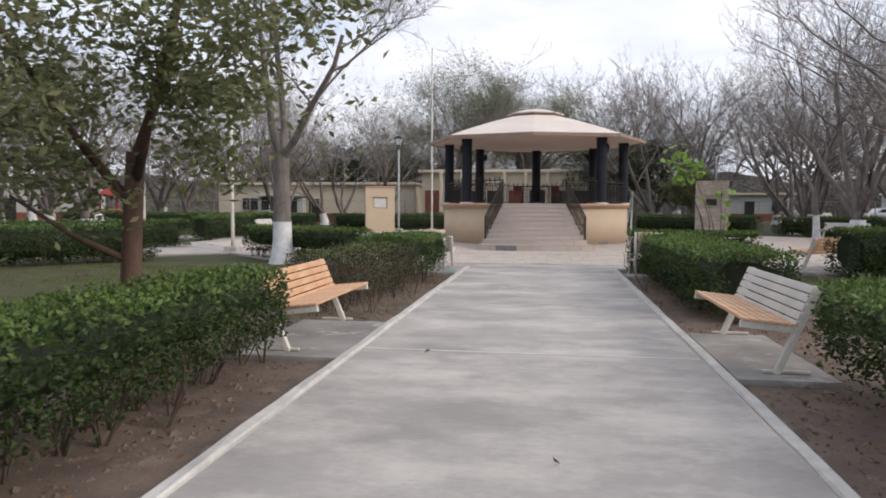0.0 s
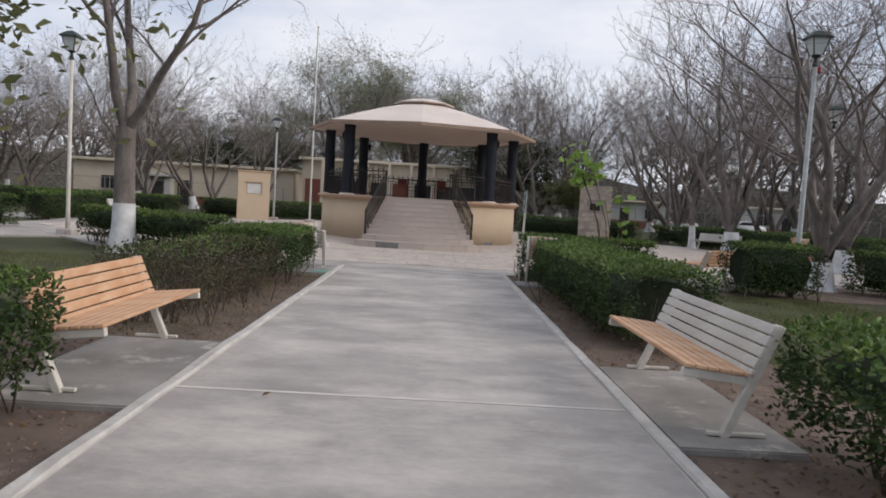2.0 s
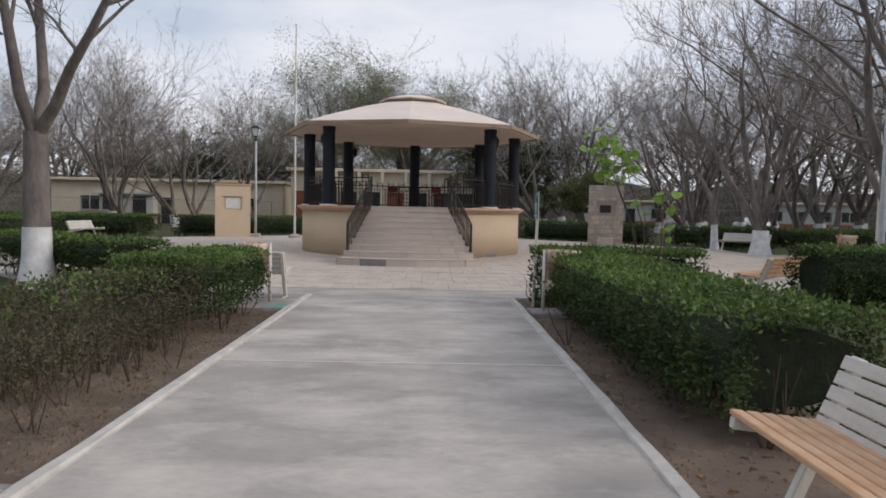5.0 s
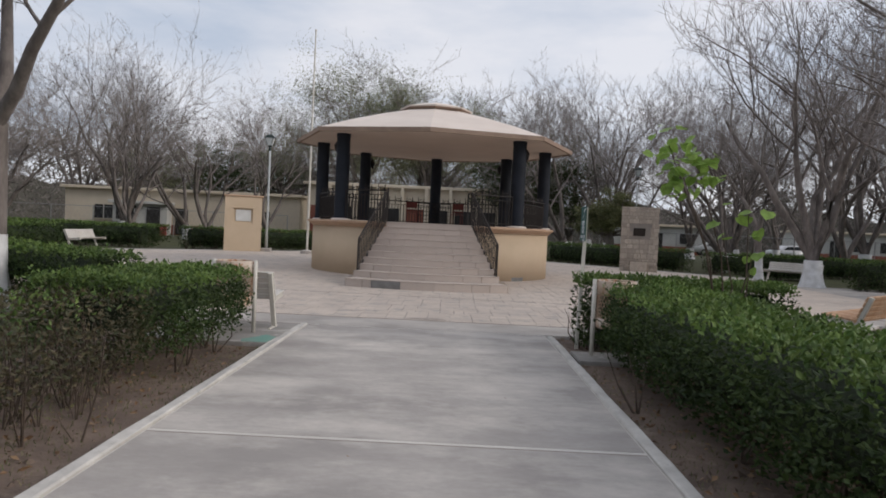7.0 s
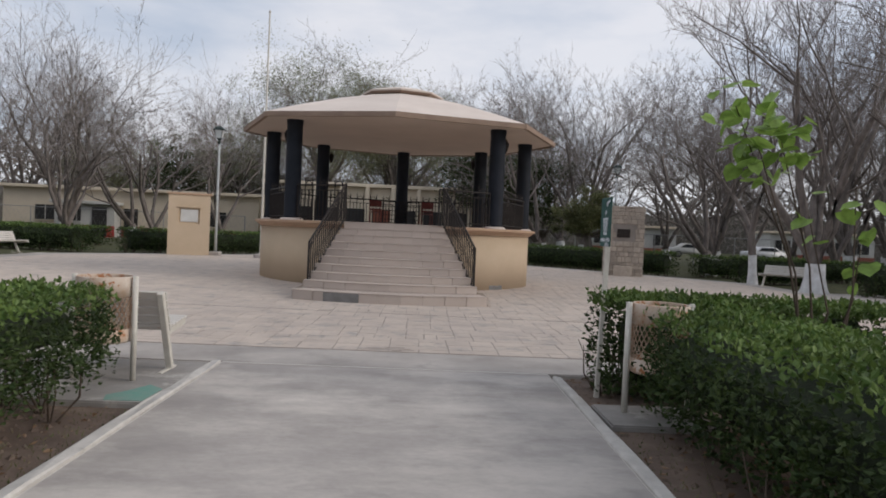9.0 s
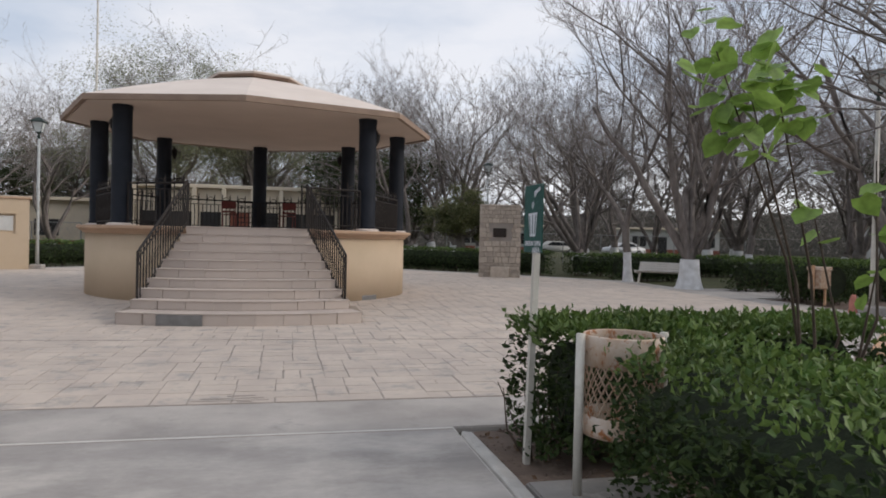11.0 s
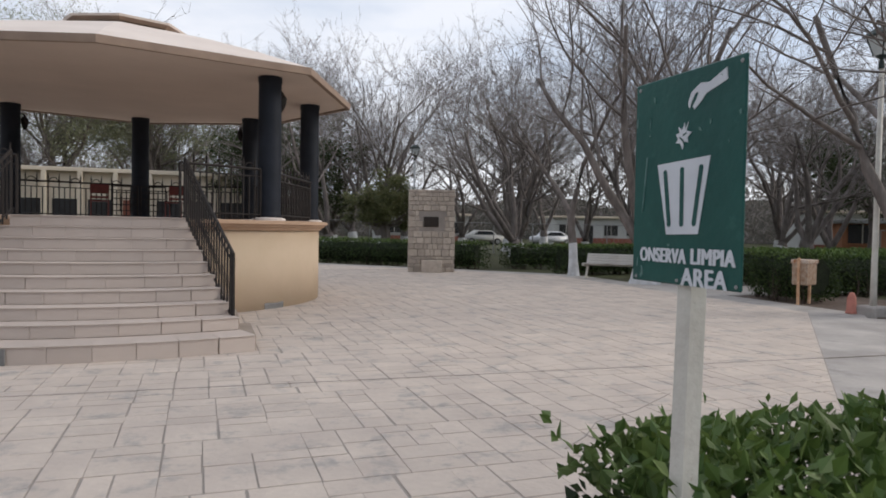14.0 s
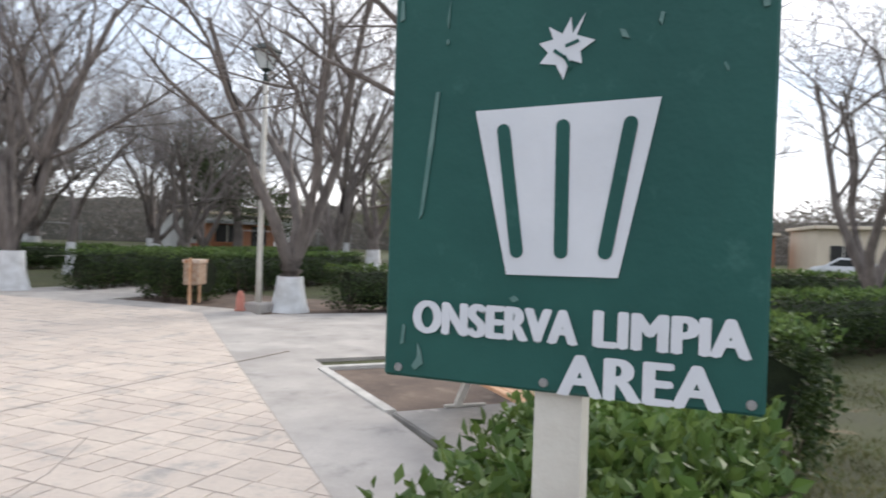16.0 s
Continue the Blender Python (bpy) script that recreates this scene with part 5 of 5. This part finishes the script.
building("school_building", -2.4, 58, 15.5, 6, 4.2, M_CREAM, "long low cream building with dark bays and columns", 0, 9, bay=True)
building("school_building", -21.5, 64, 19, 6, 3.4, M_CREAM, "long low cream building with a red base", 0, 3)
building("white_house", 22, 82, 9, 7, 2.8, M_PALEWALL, "small pale house behind the trees", -8, 3)
building("white_house", 42, 82, 10, 7, 2.9, M_PALEWALL, "small pale house behind the trees", -14, 4)
building("white_house", 50, 55, 10, 7, 3.2, M_PALEWALL, "small pale house behind the trees", -30, 3)
building("corner_house", 52, 7.0, 9, 8, 3.2, M_CREAM, "cream house with a dark window and red base", -83, 3)
building("orange_house", 56, 18, 9, 8, 2.8, M_ORANGEWALL, "low orange house behind the trees", -80, 3, M_ORANGEWALL)
building("orange_house", 53, -5, 8, 8, 2.9, M_ORANGEWALL, "low orange house behind the trees", -83, 3, M_ORANGEWALL)
building("shack", 38, 45.5, 4.2, 2.5, 2.2, M_ORANGEWALL, "small orange shack by a wire fence", -30, 2, M_ORANGEWALL, M_GALV)
building("shack", -24, 62, 4.0, 2.5, 2.3, M_PALEWALL, "small pale kiosk with a red front beyond the trees", 10, 2, M_RED, M_PALEWALL)
building("white_house", -48, 60, 12, 7, 3.2, M_PALEWALL, "small pale house behind the trees", 30, 4)
building("white_house", -52, 30, 12, 7, 3.2, M_CREAM, "small cream house behind the trees", 75, 4)


def fence(x0, y0, x1, y1, h, label):
    """Wire fence: posts, rails and a sparse mesh."""
    ob = thing("wire_fence", label, "fence", pose(x0, y0, 0, 0, 0, math.degrees(math.atan2(y1 - y0, x1 - x0))), "wire fences")
    L = math.hypot(x1 - x0, y1 - y0)
    n = int(L / 2.5)
    post = as_mesh("post", tubed([(0, 0, 0), (0, 0, h)], .035, 6), M_GALV)
    for k in range(n + 1):
        part("post", post, None, ob).location = (L * k / n, 0, 0)
    part("top_rail", tubed([(0, 0, h), (L, 0, h)], .025, 6), M_GALV, ob)
    bm = bmesh.new()
    for k in range(int(L / .3)):
        for s in (0, 1):
            x = k * .3
            tube(bm, [(x + (h * .5 if s else 0), 0, 0), (x + (0 if s else h * .5), 0, h)], .004, 3)
    part("mesh", bm, M_GALV, ob)


fence(-40, 52, -12, 60, 1.9, "galvanised wire fence behind the trees")
fence(8, 57, 34, 55, 1.9, "galvanised wire fence behind the trees")
fence(36, 44, 44, 41, 1.8, "galvanised wire fence beside a shack")


def car(m, label, paint):
    ob = thing("car", label, "car", m, "parked cars")
    prof = [(-2.1, .35), (-2.1, .75), (-1.95, .9), (-1.3, .95), (-.75, 1.38), (.65, 1.42), (1.35, .98), (1.95, .88), (2.1, .7), (2.1, .35)]
    bm = bmesh.new()
    a = [bm.verts.new((x, -.82, z)) for x, z in prof]
    b = [bm.verts.new((x, .82, z)) for x, z in prof]
    bm.faces.new(a[::-1])
    bm.faces.new(b)
    for i in range(len(prof)):
        j = (i + 1) % len(prof)
        bm.faces.new((a[i], a[j], b[j], b[i]))
    bmesh.ops.recalc_face_normals(bm, faces=bm.faces)
    bmesh.ops.bevel(bm, geom=list(bm.edges), offset=.05, segments=2, affect="EDGES")
    part("body", bm, paint, ob, "", True)
    for s in (-1, 1):
        bm = bmesh.new()
        v = [bm.verts.new((x, s * .835, z)) for x, z in ((-1.1, .98), (-.68, 1.3), (.6, 1.33), (1.1, .99))]
        bm.faces.new(v)
        w = bmesh.ops.extrude_face_region(bm, geom=list(bm.faces))
        for g in w["geom"]:
            if isinstance(g, bmesh.types.BMVert):
                g.co.y -= s * .03
        part("side_window", bm, M_CAN, ob)
        for x in (-1.3, 1.3):
            wh = part("wheel", lathe([(0, -.1), (.31, -.1), (.33, -.06), (.33, .06), (.31, .1), (0, .1)], 20), M_TYRE, ob)
            wh.matrix_basis = Matrix.Translation((x, s * .78, .33)) @ Matrix.Rotation(radians(90), 4, "X")
            part("rim", lathe([(0, -.11), (.19, -.11), (.2, -.09), (0, -.09)], 16), M_GALV, wh)
            part("rim", lathe([(0, .11), (.19, .11), (.2, .09), (0, .09)], 16), M_GALV, wh)
    return ob


car(pose(44.5, 10.5, 0, 0, 0, 80), "silver parked car by the far street", M_CAR)
car(pose(45.5, 5.0, 0, 0, 0, 84), "dark parked car by the far street", M_GREENMET)
car(pose(34, 78, 0, 0, 0, 5), "pale parked car beyond the trees", M_CAR)
car(pose(27, 79, 0, 0, 0, 175), "pale parked car beyond the trees", M_PALEWALL)


# ---- playground far behind the lawn ----
play = thing("playground_slide", "yellow and red playground slide far behind trees", "slide", pose(-33, 50, 0, 0, 0, 30))
for a, b in ((-.6, -.6), (.6, -.6), (.6, .6), (-.6, .6)):
    part("post", tubed([(a, b, 0), (a, b, 2.2)], .05, 6), M_RED, play)
part("platform", boxed(-.65, -.65, 1.1, .65, .65, 1.18, .01), M_YELLOW, play)
part("chute", loft([[(.65, -.3, 1.15), (.65, .3, 1.15), (.65, .3, 1.22), (.65, -.3, 1.22)], [(2.6, -.3, .25), (2.6, .3, .25), (2.6, .3, .32), (2.6, -.3, .32)]]), M_YELLOW, play)
part("roof", loft([[(-.8, -.8, 2.2), (.8, -.8, 2.2), (.8, .8, 2.2), (-.8, .8, 2.2)], [(-.05, -.05, 2.8), (.05, -.05, 2.8), (.05, .05, 2.8), (-.05, .05, 2.8)]]), M_RED, play)

# ---- loose ground cover ----
rng = np.random.default_rng(6)


def blades(pts, hmin, hmax):
    n = len(pts)
    a = rng.uniform(0, 2 * np.pi, n)
    h = rng.uniform(hmin, hmax, n)
    w = 0.006
    v = np.empty((n, 3, 3))
    v[:, 0] = pts + np.stack([np.cos(a) * w, np.sin(a) * w, np.zeros(n)], 1)
    v[:, 1] = pts - np.stack([np.cos(a) * w, np.sin(a) * w, np.zeros(n)], 1)
    v[:, 2] = pts + np.stack([rng.normal(0, .02, n), rng.normal(0, .02, n), h], 1)
    return v.reshape(-1, 3), np.arange(3 * n).reshape(-1, 3)


pts = []
for x0, x1, y0, y1, n in ((3.9, 11, 7.5, 16.8, 60000), (-12, -3.9, 7, 17.5, 60000), (6, 18, 11, 18, 26000), (-3.5, -1.75, 9.9, 16.1, 9000), (1.9, 2.3, 10, 16, 1500)):
    p = np.stack([rng.uniform(x0, x1, n), rng.uniform(y0, y1, n), np.full(n, -.055)], 1)
    k = np.array([noise.noise((a * .5, b * .5, 3.0)) for a, b, c in p])
    pts.append(p[k > rng.normal(-.12, .2, n)])
v, f = blades(np.concatenate(pts), .02, .06)
tagged(part("grass", np_mesh("grass", v, f, M_BLADE), None), "short sparse winter grass on the lawn", "grass", kind="stuff")
n = 3800
p = np.stack([rng.choice([-1, 1], n) * rng.uniform(1.9, 3.9, n), rng.uniform(1, 18, n), np.full(n, -.03)], 1)
v, f = leaf_cloud(p, .055, rng, up=.05)
v[:, 2] = np.clip(v[:, 2], -.034, .0)
tagged(part("fallen_leaves", np_mesh("fallen_leaves", v, f, M_DRYLEAF), None), "dry brown fallen leaves on the soil beds", "leaf litter", kind="stuff")
for x, y, s in ((-.95, 7.95, .1), (-1.7, 8.15, .06), (-1.1, 4.2, .05), (.35, 5.1, .05), (.5, 10.2, .04), (-.2, 12.4, .035), (.9, 14.1, .03)):
    v, f = leaf_cloud(np.array([[x, y, .004]]), s, rng, up=.4)
    tagged(part("fallen_leaf", np_mesh("fallen_leaf", v, f, M_DRYLEAF), None), "single dry brown leaf lying on concrete", "leaf", "leaves on the path")

# soil clods and pebbles in the beds
n = 9000
c = np.stack([rng.choice([-1, 1], n) * rng.uniform(1.88, 3.9, n), rng.uniform(0.5, 18, n), np.full(n, -.035)], 1)
s = rng.gamma(1.6, .006, n)[:, None, None] + .004
octa = np.array([(1, 0, 0), (0, 1, 0), (-1, 0, 0), (0, -1, 0), (0, 0, .7)], float)
v = c[:, None, :] + octa[None] * s * rng.uniform(.6, 1.4, (n, 5, 3))
tri = np.array([(0, 1, 4), (1, 2, 4), (2, 3, 4), (3, 0, 4)])
f = (np.arange(n)[:, None, None] * 5 + tri[None]).reshape(-1, 3)
tagged(part("soil_clods", np_mesh("soil_clods", v.reshape(-1, 3), f, M_SOIL), None), "crumbled soil clods and pebbles in the beds", "soil", kind="stuff")

# ---- paving stones of the plaza ----
rs = random.Random(12)
near_box = (-2.5, 18.8, 8.0, 22.8)
far_v, far_f = [], []
normals = [(math.cos(i * math.pi / 4), math.sin(i * math.pi / 4)) for i in range(8)]


def stone_mesh(poly, z0, z1):
    """Top and sloping sides of a low stone, as vertices and triangles."""
    cx = sum(p[0] for p in poly) / len(poly)
    cy = sum(p[1] for p in poly) / len(poly)
    n = len(poly)
    V = [(x, y, z0) for x, y in poly]
    for x, y in poly:
        d = math.hypot(x - cx, y - cy) + 1e-6
        V.append((x + (cx - x) / d * .004, y + (cy - y) / d * .004, z1))
    F = []
    for i in range(n):
        j = (i + 1) % n
        F += [(i, j, n + j), (i, n + j, n + i)]
    F += [(n, n + i, n + i + 1) for i in range(1, n - 1)]
    return V, F


count = 0
y = KY - R_IN
while y < KY + R_IN:
    h = rs.choice((.8, 1.0, 1.2))
    x = KX - 12.4 + rs.uniform(-.3, 0)
    while x < KX + 12.4:
        w = rs.choice((.24, .3, .36, .42))
        cells, k = [], y
        while k < y + h - .02:
            e = min(y + h, k + rs.choice((.18, .25, .34, .45)))
            if y + h - e < .16:
                e = y + h
            if w > .4 and rs.random() < .4:
                q = x + w * rs.uniform(.4, .6)
                cells += [(x, k, q, e), (q, k, x + w, e)]
            else:
                cells.append((x, k, x + w, e))
            k = e
        for x0, y0, x1, y1 in cells:
            g = .0038
            j = [rs.gauss(0, .004) for _ in range(4)]
            poly = [(x0 + g + j[0], y0 + g), (x1 - g + j[1], y0 + g + j[2]), (x1 - g + j[1], y1 - g), (x0 + g + j[0], y1 - g + j[3])]
            for nx, ny in normals:
                poly = clip(poly, nx, ny, nx * KX + ny * KY + R_IN - .01)
                if len(poly) < 3:
                    break
            if len(poly) < 3:
                continue
            cx, cy = (x0 + x1) / 2, (y0 + y1) / 2
            if math.hypot(cx - KX, cy - KY) < 3.5:
                continue
            V, F = stone_mesh(poly, -.004, .0085 + rs.gauss(0, .0006))
            if near_box[0] < cx < near_box[2] and near_box[1] < cy < near_box[3] and count < 300:
                part("paving_stone", np_mesh("paving_stone", V, F, M_STONE), None, plaza)
                count += 1
            else:
                b = len(far_v)
                far_v += V
                far_f += [tuple(i + b for i in t) for t in F]
        x += w
    y += h
rest = part("paving_field", np_mesh("paving_field", far_v, far_f, M_STONE), None, plaza)
rest["kind"] = "stuff"

for a, b in (((-8.9, 22.95), (9.2, 22.3)), ((KX - 9, KY + 8.4), (KX + 9, KY + 8.4))):
    part("expansion_joint", slab(strip(*a, *b, .011), .004, .0112), M_JOINT, plaza, "dark straight joint across the paving")
for a, b in (((3.44, 20.1), (3.72, 20.31)), ((3.72, 20.31), (4.0, 20.62)), ((4.0, 20.62), (4.5, 20.83)), ((4.5, 20.83), (5.17, 21.27))):
    part("crack", slab(strip(*a, *b, .005), .004, .0110), M_JOINT, plaza)
# a worn stamp pressed into the paving, its letters too worn to read
for x0, x1, y0, y1 in ((-.02, .22, 19.2, 19.235), (-.24, .02, 19.1, 19.135), (.05, .3, 19.11, 19.14), (-.3, .34, 19.035, 19.045), (.08, .2, 18.985, 19.005)):
    part("stamp_mark", slab([(x0, y0), (x1, y0 + .004), (x1, y1 + .004), (x0, y1)], .004, .0116), M_JOINT, plaza)
